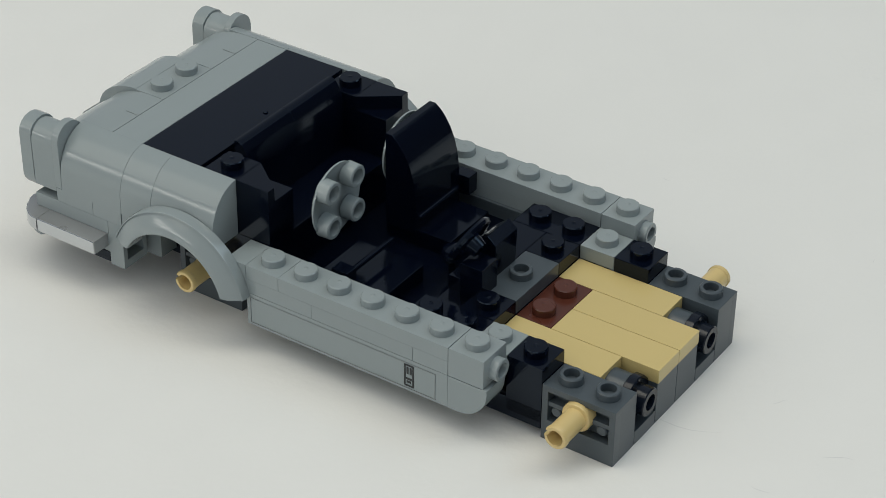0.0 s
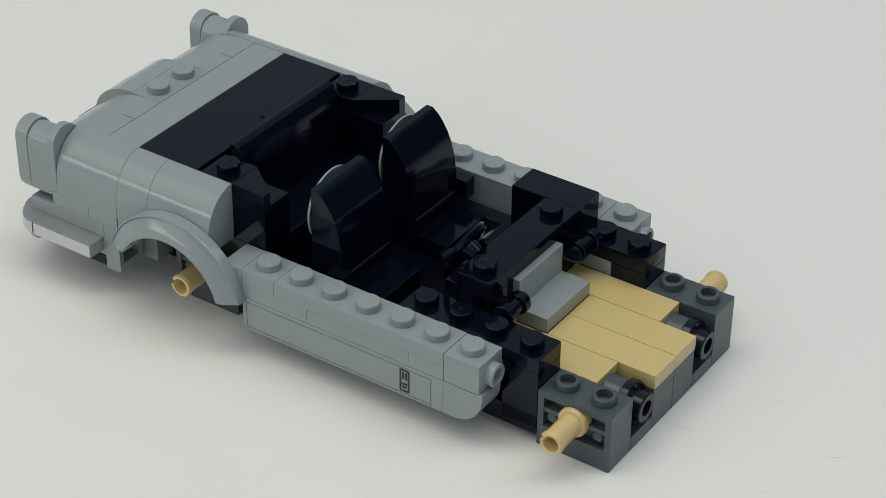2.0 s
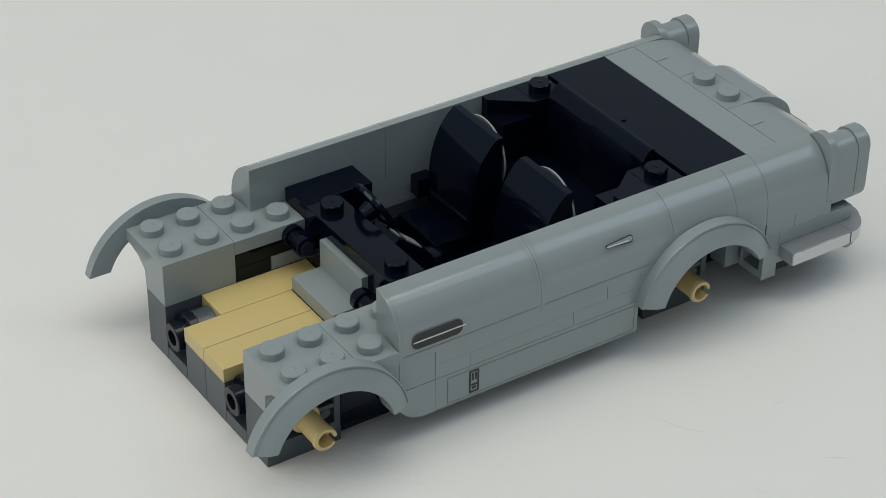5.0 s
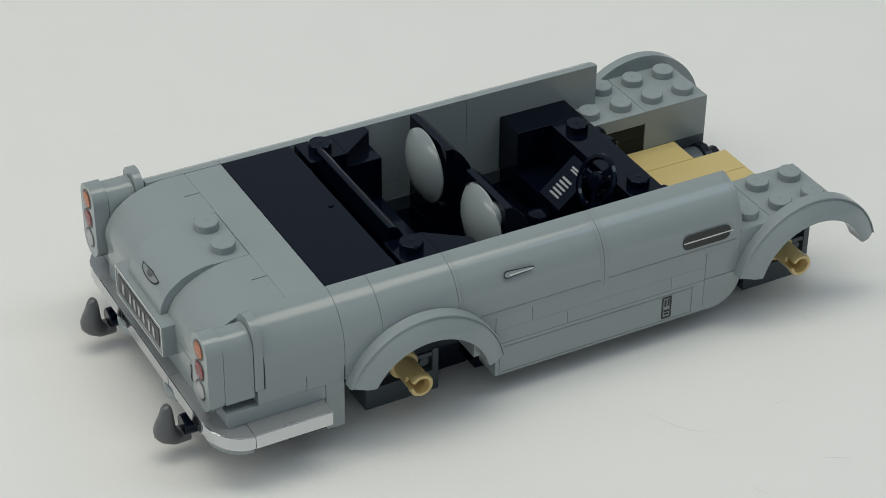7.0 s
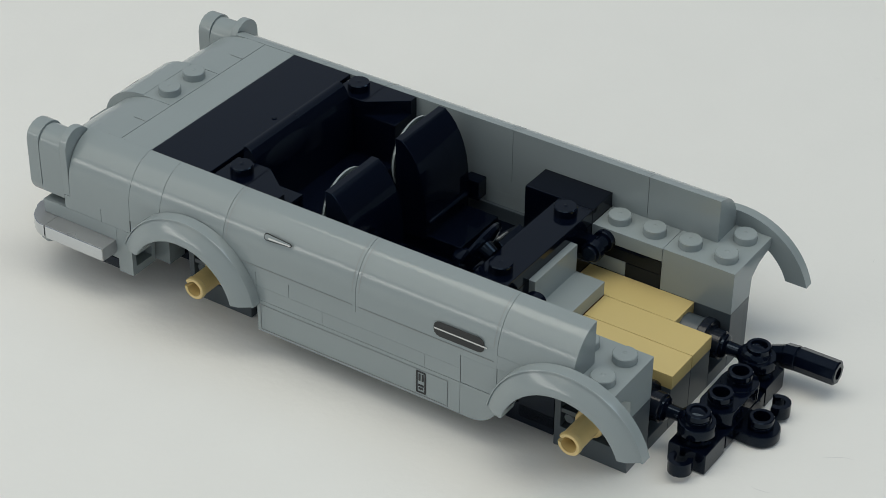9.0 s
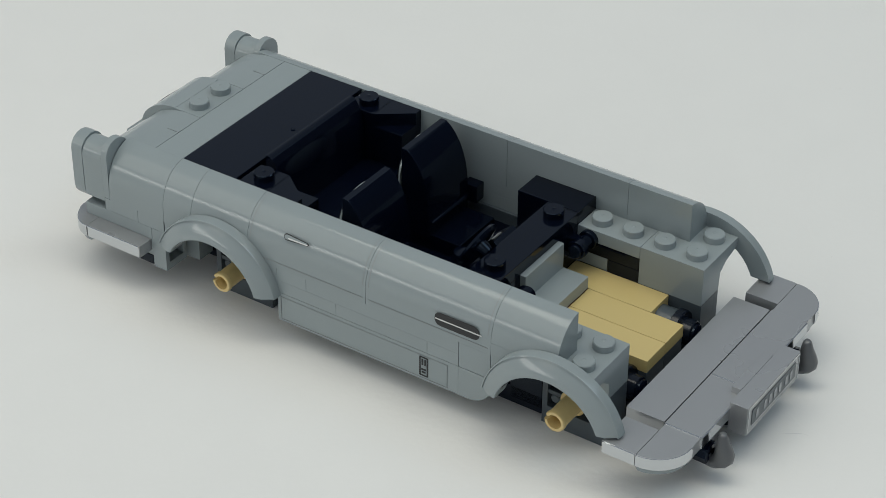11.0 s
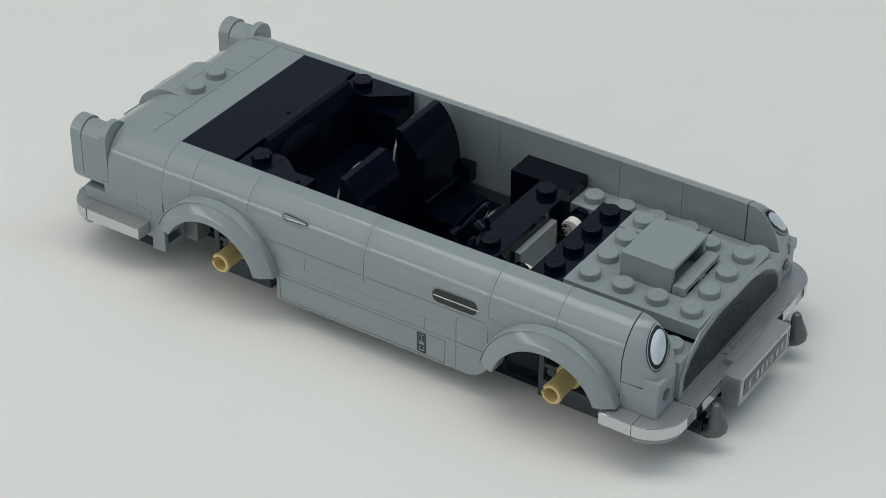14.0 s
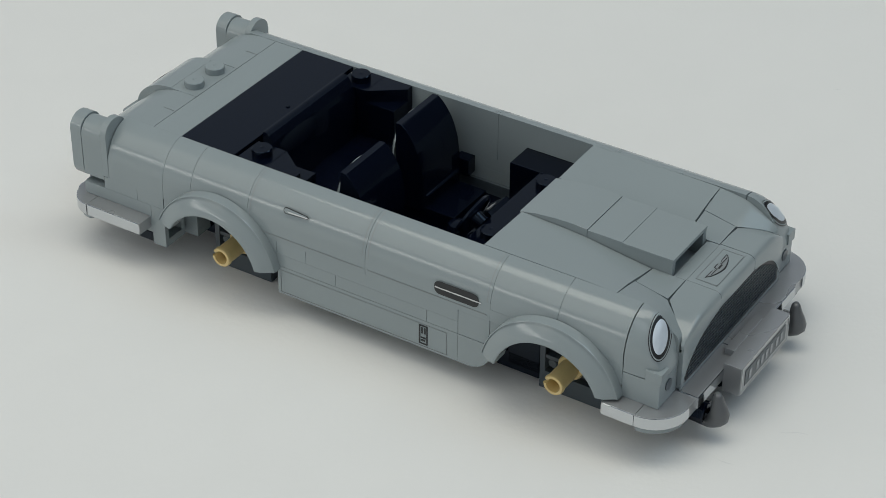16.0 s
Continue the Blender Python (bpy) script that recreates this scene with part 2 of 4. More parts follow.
# ---- chassis ----
def build_chassis():
    brick("chassis_plate", DG, -2, 0, -2, -1, 0, 1)
    brick("chassis_plate", DG, -2, 0, 1, 2, 0, 1)
    brick("chassis_plate", BK, -10, -2, -3, 3, 0.6, 2)
    brick("chassis_plate", DG, -13, -11, -2, 2, 0, 1)
    brick("chassis_plate", BK, -11, -10, -2.6, 2.6, 0.5, 3)
    brick("chassis_plate", BK, -16.6, -13, -2.4, 2.4, 1.2, 3)
    brick("nose_brick", DG, -2, 0, -1, 0, 0, 3)
    brick("nose_brick", DG, -2, 0, 0, 1, 0, 3)
    brick("nose_brick", DG, -2, -1.1, -2, -1, 1, 3)
    brick("nose_brick", DG, -2, -1.1, 1, 2, 1, 3)
    for s, _ in SIDES:
        for x in (-1, -12):
            bm = bmesh.new()
            # axle brick with a recessed web either side of the pin
            yi, yo = (2 * s, 3 * s)
            box(bm, x - 1, x + 1, min(yi, s * 2.75), max(yi, s * 2.75), 0, 4)
            box(bm, x - 1, x + 1, min(s * 2.7, yo), max(s * 2.7, yo), 0, 1.5)
            box(bm, x - 1, x + 1, min(s * 2.7, yo), max(s * 2.7, yo), 3.55, 4)
            for e in (-1, 0.82):
                box(bm, x + e, x + e + 0.18, min(s * 2.7, yo), max(s * 2.7, yo), 1.4, 3.6)
            for e in (-0.62, 0.62):
                cyl(bm, x + e, s * 2.7, 2.2, "y" if s > 0 else "-y", 0.0011, 0.0020)
                box(bm, x + e - 0.3, x + e + 0.3, min(s * 2.7, s * 2.97), max(s * 2.7, s * 2.97), 2.55, 2.85, 0)
            if x == -1:
                for e in (-0.5, 0.5):
                    stud(bm, x + e, s * 2.5, 4, hollow=True)
            b = part("axle_brick", bm, DG)
            bm = bmesh.new()
            m = at(x, s * 2.8, 2.75, "y" if s > 0 else "-y")
            revolve(bm, [(0, 0), (0.0031, 0), (0.0031, 0.0022), (0.0029, 0.0025), (0.0023, 0.0026), (0.0023, 0.0072), (0.0016, 0.0072), (0.0016, 0.004), (0, 0.004)], m, 20)
            # slotted tip
            rows = []
            for k in range(17):
                an = radians(182 + 326 * k / 16)
                rows.append([bm.verts.new(m @ Vector((r * math.cos(an), r * math.sin(an), h))) for r, h in ((0.0016, 0.0071), (0.0023, 0.0071), (0.0023, 0.0086), (0.0025, 0.0088), (0.0025, 0.0095), (0.0023, 0.0098), (0.0017, 0.0098))])
            for ra, rb in zip(rows, rows[1:]):
                for k in range(7):
                    bm.faces.new((ra[k], ra[(k + 1) % 7], rb[(k + 1) % 7], rb[k]))
            bm.faces.new(rows[0])
            bm.faces.new(rows[-1][::-1])
            part("axle_pin", bm, PIN, b, "pale tan axle pin")
        # round connectors set into the nose
        bm = bmesh.new()
        cyl(bm, -1.15, 1.5 * s, 2.55, "x", 0.0039, 0.0052)
        part("connector_sleeve", bm, DG)
        bm = bmesh.new()
        revolve(bm, [(0.0036, 0.0051), (0.0043, 0.0052), (0.0045, 0.0054), (0.0045, 0.0070), (0.0043, 0.0072), (0.0030, 0.0072), (0.0030, 0.0098), (0.0028, 0.0100), (0.0017, 0.0100), (0.0015, 0.0086), (0, 0.0086)], at(-1.15, 1.5 * s, 2.55, "x"), 12)
        part("connector_end", bm, GRA)
        # corner bricks behind the axle
        brick("corner_brick", BK, -3, -2, min(2 * s, 3 * s), max(2 * s, 3 * s), 1, 5, "all")
        brick("corner_plate", LG, -4, -3, min(2 * s, 3 * s), max(2 * s, 3 * s), 4, 5, "all")
    brick("tan_tile", TAN, -4, -1, -2, -1, 3, 4, label="tan tile")
    brick("tan_tile", TAN, -4, -1, 1, 2, 3, 4)
    brick("tan_tile", TAN, -3, 0.02, -1, 0, 3, 4)
    brick("tan_tile", TAN, -3, 0.02, 0, 1, 3, 4)
    brick("brown_plate", BR, -4, -3, -1, 1, 3, 4, "all", label="reddish brown plate")
    brick("floor_block", BK, -4, -2, -2, 2, 2, 3)


# ---- cockpit ----
SEAT = [(-8.95, 4), (-8.95, 10.8), (-8.76, 10.8), (-8.6, 10.45), (-8.44, 10.0), (-8.3, 9.4), (-8.18, 8.7), (-8.08, 7.8), (-8.02, 6.7), (-8.0, 5), (-8.0, 4)]


def build_cockpit():
    brick("floor_plate", BK, -10, -6, -3, 3, 2, 3)
    brick("floor_block", BK, -6, -4, -3, 3, 2, 4)
    brick("rear_block", BK, -12, -10, -3, 3, 3, 6)
    for s, _ in SIDES:
        a, b = min(2 * s, 3 * s), max(2 * s, 3 * s)
        brick("dash_plate", BK, -6, -4, a, b, 4, 5, "all")
        brick("dash_plate", BK, -5, -4, min(s, 2 * s), max(s, 2 * s), 4, 5, "all")
        brick("rear_post", BK, -11, -10, a, b, 6, 9)
        brick("rear_post", BK, -12, -11, a, b, 6, 9)
        brick("shelf_plate", BK, -12, -11, a, b, 9, 10, [(-11.5, 2.5 * s)])
        # wedge in front of the shelf
        solid("shelf_wedge", BK, [(-11, 2 * s), (-11, 3 * s), (-10, 3 * s), (-10, 2.75 * s)], 8.2, 10, "z")
    brick("jumper_plate", DG, -5, -4, -1, 1, 4, 5, [(-4.5, 0)], hollow=True)
    brick("footwell_tile", BK, -6, -5, -1, 2, 3, 5)
    # rear shelf and the ridge in front of it
    brick("rear_shelf", BK, -14, -12.12, -3, 3, 9, 10, label="black smooth rear shelf tile")
    brick("rear_shelf_support", BK, -14, -12, -3, 3, 4, 9)
    for y in (-2, 0):
        solid("ridge_slope", BK, [(-11.84, 6), (-11.84, 10.86)] + [(-11.76 + 0.46 * math.sin(radians(a)), 7.6 + 3.3 * math.cos(radians(a))) for a in range(0, 91, 10)] + [(-11.3, 6)], y, y + 2, "y", angle=25)
    bm = bmesh.new()
    cyl(bm, -12.4, 0.0, 10.0, "z", 0.0005, 0.0003)
    part("moulding_mark", bm, BK)
    # seats
    for y, t in ((1.5, 0), (-1.5, 0.2)):
        solid("seat", BK, SEAT, y - 1, y + 1, "y", t, "black curved seat back", angle=27)
        bm = bmesh.new()
        revolve(bm, [(0, 0.0022), (0.0025, 0.0020), (0.0050, 0.0013), (0.0069, 0.0004), (0.0079, -0.0004), (0.0079, -0.0008), (0.0069, -0.0005), (0.004, 0.0002), (0, 0.0005)], at(-9.12, y, 8.45, "-x"), 32)
        if y < 0:
            for dy in (-0.5, 0.5):
                for dz in (-1.25, 1.25):
                    revolve(bm, [(0.0026, -0.0002), (0.0025, 0.0024), (0.0023, 0.0026), (0.0017, 0.0026), (0.0016, 0.0004), (0, 0.0004)], at(-9.05, y + dy, 8.45 + dz, "x"), 16)
        dish = part("seat_back_dish", bm, LG, label="light grey round dish on seat back")
        low = Matrix.Translation(V(0, 0, -0.4))
        if y > 0:
            STAGES[dish.name] = [(9.6, Matrix()), (10.4, low)]
        else:
            lean = Matrix.Translation(V(-8.5, 0, 4)) @ pose(0, 0, 0, 0, 3, 0) @ Matrix.Translation(-V(-8.5, 0, 4.1))
            STAGES[dish.name] = [(9.6, Matrix()), (10.4, lean @ low)]
            STAGES[bpy.data.objects["seat.001"].name] = [(9.6, Matrix()), (10.4, lean)]
        brick("seat_base", BK, -9, -7, y - 0.9, y + 0.9, 3, 4.2)
        # thin glossy rod added to give the highlight along the seat's lower edge
        bm = bmesh.new()
        cyl(bm, -7.98, y - 0.9, 5.2, "y", 0.0006, 1.8 * S, 0.0002)
        part("seat_hinge_bar", bm, BK)
        bm = bmesh.new()
        box(bm, -8.2, -7.7, y + math.copysign(1.0, y), y + math.copysign(1.4, y), 4.6, 6.0)
        part("seat_clip", bm, BK)
    # gear knob and console
    bm = bmesh.new()
    revolve(bm, [(0.0012, 0), (0.0012, 0.003), (0.0022, 0.0036), (0.0028, 0.005), (0.0022, 0.0064), (0, 0.0072)], at(-6.5, 0, 3.1), 16)
    part("gear_knob", bm, BK)
    solid("console", BK, [(-6, 3), (-5, 3), (-4.95, 7.4), (-5.2, 7.9), (-6.2, 5.8), (-6.2, 5.3)], -0.5, 0.5, "y")
    c = bpy.data.objects["console"]
    m = Matrix.Translation(V(-5.72, 0.0, 6.84)) @ pose(0, 0, 0, 0, -40, 0) @ pose(0, 0, 0, 0, 0, -90)
    bars(c, CLR, m, [(0, -0.42 + 0.12 * i, 0.42, 0.06) for i in range(5)] + [(0, 0.42, 0.40, 0.05), (0, 0.34, 0.34, 0.05)], name="console_print")
    # steering wheel on its column
    bm = bmesh.new()
    tilt = Matrix.Translation(V(-5.42, -0.98, 8.1)) @ pose(0, 0, 0, 0, -62, 0)
    n = 26
    ring = []
    for i in range(n):
        a = 2 * math.pi * i / n
        ring.append([bm.verts.new(tilt @ Vector(((0.0052 + 0.0007 * math.cos(b)) * math.cos(a), (0.0052 + 0.0007 * math.cos(b)) * math.sin(a), 0.0007 * math.sin(b)))) for b in [k * math.pi / 3 for k in range(6)]])
    for i in range(n):
        for k in range(6):
            bm.faces.new((ring[i][k], ring[(i + 1) % n][k], ring[(i + 1) % n][(k + 1) % 6], ring[i][(k + 1) % 6]))
    revolve(bm, [(0, -0.003), (0.0018, -0.003), (0.0022, -0.0006), (0.0020, 0.0005), (0, 0.0007)], tilt, 18)
    for a in (90, 210, 330):
        d = pose(0, 0, 0, 0, 0, a)
        q = [tilt @ d @ Vector(p) for p in ((0.001, -0.0007, -0.0003), (0.0051, -0.0006, -0.0003), (0.0051, 0.0006, -0.0003), (0.001, 0.0007, -0.0003), (0.001, -0.0007, 0.0003), (0.0051, -0.0006, 0.0003), (0.0051, 0.0006, 0.0003), (0.001, 0.0007, 0.0003))]
        v = [bm.verts.new(p) for p in q]
        for f in ((0, 1, 2, 3), (4, 7, 6, 5), (0, 4, 5, 1), (2, 6, 7, 3)):
            bm.faces.new([v[i] for i in f])
    part("steering_wheel", bm, BK, label="black three-spoke steering wheel")
    brick("steering_column", BK, -5.4, -4.75, -1.4, -0.7, 4, 7)
    # dashboard, set in piece by piece
    brick("fender_support", BK, -6, -2, 2, 3, 5, 6, "all", 0.8)
    brick("fender_support", BK, -6, -2, -3, -2, 5, 6, "all", 1.1)
    for s, t in ((1, 1.0), (-1, 1.2)):
        bm = bmesh.new()
        box(bm, -5, -4, min(s, 2 * s), max(s, 2 * s), 5, 6)
        stud(bm, -4.5, 1.5 * s, 6)
        cyl(bm, -3.6, 1.15 * s, 6.2, "y" if s > 0 else "-y", 0.0017, 0.0072)
        cyl(bm, -3.6, 1.25 * s, 6.2, "y" if s > 0 else "-y", 0.0023, 0.0020)
        cyl(bm, -3.6, 1.85 * s, 6.2, "y" if s > 0 else "-y", 0.0023, 0.0020)
        box(bm, -4.1, -3.5, min(1.5 * s, 1.8 * s), max(1.5 * s, 1.8 * s), 5.4, 6.6)
        part("clip_plate", bm, BK, None, "", t)
    brick("jumper_plate", DG, -5, -4, -1, 1, 5, 6, [(-4.5, 0)], 1.4, "", True)
    bm = bmesh.new()
    box(bm, -4.05, -3, -1, 1, 4, 5)
    box(bm, -4.05, -3.82, -1, 1, 4.9, 7)
    part("bracket", bm, LG, None, "light grey angled bracket behind the engine bay", 1.6)
    brick("dash_corner_brick", BK, -6, -4, 2, 3, 6, 8, None, 1.8)
    brick("dash_block", BK, -5, -4, -2, 2, 6, 7, None, 1.7)
    brick("dash_tile", BK, -5, -4, -2, 2, 7, 8, [(-4.5, -1.5), (-4.5, 1.5)], 1.9)
    brick("dash_corner_brick", BK, -6, -4, -3, -2, 6, 8, None, 2.1)


# ---- side sills ----
def build_sills():
    for s, _ in SIDES:
        a, b = min(3 * s, 4 * s), max(3 * s, 4 * s)
        brick("side_plate", LG, -10, -9, a, b, 5, 6, "all", bevel=0.00005)
        brick("side_plate", LG, -9, -4, a, b, 5, 6, "all", bevel=0.00005)
        brick("side_plate", LG, -10, -8, a, b, 4, 5, bevel=0.00005)
        brick("side_plate", LG, -8, -5, a, b, 4, 5, bevel=0.00005)
        brick("side_plate", LG, -5, -4, a, b, 4, 5, bevel=0.00005)
        bm = bmesh.new()
        box(bm, -4, -3, a, b, 4, 6)
        stud(bm, -3.5, 3.5 * s, 6)
        stud(bm, -3, 3.5 * s, 4.9, "x", True)
        part("side_stud_brick", bm, LG)
        # sill tile with its badge
        tile = brick("sill_tile", LG, -10, -4, min(3.2 * s, 4.003 * s), max(3.2 * s, 4.003 * s), 1.65, 3.985, bevel=0.00006)
        brick("sill_tile_core", DG, -9.8, -3.6, min(2.9 * s, 3.2 * s), max(2.9 * s, 3.2 * s), 1.6, 4)
        m = Matrix.Translation(V(-5.1, s * 4.004, 2.8)) @ pose(0, 0, 0, 90, 0, 0 if s < 0 else 180)
        fr = [(0, 0.3, 0.24, 0.04), (0, -0.3, 0.24, 0.04), (-0.12, 0, 0.04, 0.62), (0.12, 0, 0.04, 0.62)]
        bars(tile, INK, m, fr + [(-0.04, 0.14, 0.05, 0.2), (0.05, 0.14, 0.05, 0.2), (0, -0.1, 0.16, 0.05), (0, -0.19, 0.12, 0.05)], name="badge_print")
        line = [(-2.0, 0.36, 5.55, 0.012), (-2.0, -0.38, 5.55, 0.012), (0.75, 0, 0.012, 0.76), (-4.78, 0, 0.012, 0.76)]
        if s > 0:
            line = [(-u, v, w, h) for u, v, w, h in line]
        bars(tile, LINE, m, line, name="sticker_edge")
        pts = [(-4, 3.985), (-2.9, 3.985)] + arc_pts(-3.7, 3.7, 0.8, 2.05, 0, -90, 8) + [(-4, 1.65)]
        solid("sill_end", LG, pts, min(3.2 * s, 4.01 * s), max(3.2 * s, 4.01 * s), "y")


# ---- body shell ----
def section(s, top=10.0, bottom=6.0, out=4.0, inner=3.0):
    h = top - 7.0 if top > 8.5 else max(0.1, (top - 6.0) * 0.6)
    base = top - h
    c = [(out, bottom)] + [(out - 1 + math.cos(radians(a)), base + h * math.sin(radians(a))) for a in (8, 20, 32, 43, 54, 64, 74, 83)]
    c += [(inner + 0.03, top), (inner, top), (inner, bottom)]
    return [(s * y, z) for y, z in c]


def curved_panel(name, s, x0, x1, t=0.0, label="", bottom=6.0):
    return solid(name, LG, section(s, bottom=bottom), x0, x1, "x", t, label, 0.00005, angle=24)


def arch(s, cx, t=0.0, h0=3.26, h1=3.26):
    bm = bmesh.new()
    prof = [(12.7, 3.98), (12.7, 4.47), (12.85, 4.51), (13.1, 4.52), (14.6, 4.47), (16.75, 4.27), (16.82, 4.30), (17.05, 4.28), (17.15, 4.22), (17.15, 3.98)]
    sweep_arc(bm, [(r, s * y) for r, y in prof], cx, 2.75, h0, h1)
    w = part("wheel_arch", bm, LG, None, "light grey wheel arch", t)
    corner_filler(s, cx, -1, t, 26 if h1 > 4 else 14)
    return w


def corner_filler(s, cx, d, t, low=14):
    """The corner between the arch and the panel above it."""
    pts = [(cx + d * 15.6 * math.cos(radians(a)) / 8, 2.75 + 15.6 * math.sin(radians(a)) / 3.2) for a in range(low, 62, 6)]
    pts += [(cx + d * 2.0, pts[-1][1]), (cx + d * 2.0, pts[0][1])]
    solid("arch_corner", LG, pts, min(3.3 * s, 3.99 * s), max(3.3 * s, 3.99 * s), "y", t)


def outline_strip(parent, mat, s, x0, x1):
    """Thin printed line round a door panel, following its curve."""
    sec = section(s)[1:10]
    for x in (x0, x1):
        bm = bmesh.new()
        prev = None
        for y, z in sec:
            q = [bm.verts.new(V(x + d, y + s * 0.004, z + 0.012)) for d in (-0.012, 0.012)]
            if prev:
                bm.faces.new((prev[0], prev[1], q[1], q[0]))
            prev = q
        part("panel_line", bm, mat, parent)


def print_shape(name, parent, mat, m, pts, lift):
    """A flat printed shape on a face: an outline of (u, v) in studs in the plane of m."""
    bm = bmesh.new()
    lo = [bm.verts.new(m @ Vector((u * S, v * S, lift))) for u, v in pts]
    hi = [bm.verts.new(m @ Vector((u * S, v * S, lift + 0.00007))) for u, v in pts]
    bm.faces.new(hi)
    for i in range(len(pts)):
        j = (i + 1) % len(pts)
        bm.faces.new((lo[i], lo[j], hi[j], hi[i]))
    part(name, bm, mat, parent)


def build_body():
    for s, _ in SIDES:
        right = s < 0
        a, b = min(3 * s, 4 * s), max(3 * s, 4 * s)
        curved_panel("rear_wing_panel", s, -13, -11)
        curved_panel("rear_wing_panel", s, -14, -13)
        curved_panel("rear_wing_panel", s, -16, -14, bottom=6)
        brick("rear_wing_plate", LG, -16.2, -14.98, a, b, 5, 6, bevel=0.00006)
        brick("rear_wing_plate", LG, -14.98, -14.02, a, b, 5, 6, bevel=0.00006)
        bm = bmesh.new()
        for y0, y1, z0, z1 in ((3.84, 4.0, 1.7, 5), (3.1, 3.86, 1.7, 2.3), (3.1, 3.24, 2.2, 5)):
            box(bm, -14.5, -14.02, min(y0 * s, y1 * s), max(y0 * s, y1 * s), z0, z1, 0.0001)
        part("rear_bracket", bm, LG, None, "light grey hollow bracket behind the wheel arch")
        brick("rear_wing_block", LG, -15.2, -14.5, min(3.1 * s, 3.98 * s), max(3.1 * s, 3.98 * s), 2.6, 4)
        brick("rear_floor_plate", BK, -15.5, -14.5, a, min(b, 3.9) if s > 0 else b, 1.85, 2.6)
        brick("rear_wing_plate", LG, -14, -13.6, a, b, 5.0, 6)
        brick("rear_wing_plate", LG, -10.6, -10, a, b, 3.6, 6)
        brick("rear_inner_block", LG, -14.4, -13.63, min(2 * s, 3 * s), max(2 * s, 3 * s), 1.6, 4)
        arch(s, -12, h1=6.1)
        # doors: right side seen going on, left side while the car is turned
        d = curved_panel("door_panel", s, -11, -7, 2.7 if right else 4.5, "light grey curved door panel with printed handle")
        m = Matrix.Translation(V(-9.35, s * 3.885, 8.72)) @ pose(0, 0, 0, 90 - s * 0, 0, 0 if right else 180) @ pose(0, 0, 0, -18, 0, 0)
        k = 1 if right else -1
        drop = [(-0.42 + 0.1 * (1 - math.cos(radians(a))), 0.1 * math.sin(radians(a))) for a in range(-80, 81, 20)][::-1]
        print_shape("handle_print", d, INK, m, [(k * u, v) for u, v in drop + [(0.38, -0.045), (0.43, 0.0), (0.38, 0.045)]], 0.0)
        print_shape("handle_print", d, LG, m, [(k * (u * 0.93 - 0.005), v * 0.72) for u, v in drop + [(0.38, -0.04), (0.42, 0.0), (0.38, 0.04)]], 0.00008)
        print_shape("handle_print", d, PALE, m, [(k * u, v) for u, v in ((-0.28, -0.01), (-0.26, -0.045), (0.36, -0.03), (0.4, 0.0))], 0.00014)
        outline_strip(d, LINE, s, -10.9, -7.1)
        edge = Matrix.Translation(V(-9, s * 4.002, 6.45)) @ pose(0, 0, 0, 90, 0, 0 if right else 180)
        bars(d, LINE, edge, [(0, 0, 3.8, 0.022)], name="panel_line")
        f = curved_panel("front_door_panel", s, -7, -3, 2.9 if right else 4.7, "light grey curved wing panel with vent print")
        m = Matrix.Translation(V(-4.05, s * 4.003, 7.25)) @ pose(0, 0, 0, 90, 0, 0 if right else 180)
        bars(None if right else f, INK, m, [(0, 0, 1.4, 0.42)], 3.1 if right else 0, "vent_print", 0.8)
        bars(None if right else f, PALE, m @ Matrix.Translation((0, 0, 0.00009)), [(0.05, 0, 1.45, 0.035)], 3.1 if right else 0, "vent_print")
        outline_strip(f, LINE, s, -6.9, -3.1)
        edge = Matrix.Translation(V(-5, s * 4.002, 6.45)) @ pose(0, 0, 0, 90, 0, 0 if right else 180)
        bars(f, LINE, edge, [(0, 0, 3.8, 0.022)], name="panel_line")
        # front wing blocks and arch
        q = 2.3 if right else 2.4
        c, e = min(2 * s, 3 * s), max(2 * s, 3 * s)
        bm = bmesh.new()
        prism(bm, [(-4, 2 * s), (-2, 2 * s), (-2, 4 * s), (-3, 4 * s), (-3, 3 * s), (-4, 3 * s)], 6, 7, "z", 0.00016)
        for x, y in ((-3.5, 2.5), (-2.5, 2.5), (-2.5, 3.5)):
            stud(bm, x, y * s, 7)
        part("wing_corner_plate", bm, LG, None, "light grey angled studded plate", 2.2 if right else 2.6)
        bm = bmesh.new()
        prism(bm, [(2 * s, 4), (3 * s, 4), (3 * s, 5.4), (3.35 * s, 6), (4 * s, 6.3), (4 * s, 7), (2 * s, 7)], -2, 0, "x", 0.00016)
        for x in (-0.5, -1.5):
            for y in (2.5, 3.5):
                stud(bm, x, y * s, 7)
        part("front_wing_brick", bm, LG, None, "light grey studded front wing brick", q)
        arch(s, -1, q, h0=4.55)
        curved_panel("front_wing_panel", s, -3, -1, 7.7 if right else 7.8, bottom=7)
        curved_panel("front_wing_panel", s, -1, 1, 11.7 if right else 11.3, bottom=6.6)
        corner_filler(s, -1, 1, 11.7 if right else 11.3, 26)
        # headlamp pod
        pt = 12.1 if right else 11.6
        pp = brick("pod_plate", LG, 1, 2.1, a, b, 4, 6, [(1.5, 3.5 * s)], 11.4 if not right else 11.8)
        rows = []
        for x, top, o in ((1.03, 10, 4.0), (1.25, 9.92, 4.0), (1.48, 9.65, 3.99), (1.68, 9.2, 3.97), (1.85, 8.6, 3.94), (1.97, 7.9, 3.91), (2.06, 7.1, 3.88), (2.1, 6.5, 3.87)):
            rows.append([(x, y, z) for y, z in section(s, top, 6.07, o)])
        bm = bmesh.new()
        loft(bm, rows)
        bmesh.ops.triangulate(bm, faces=bm.faces[:])
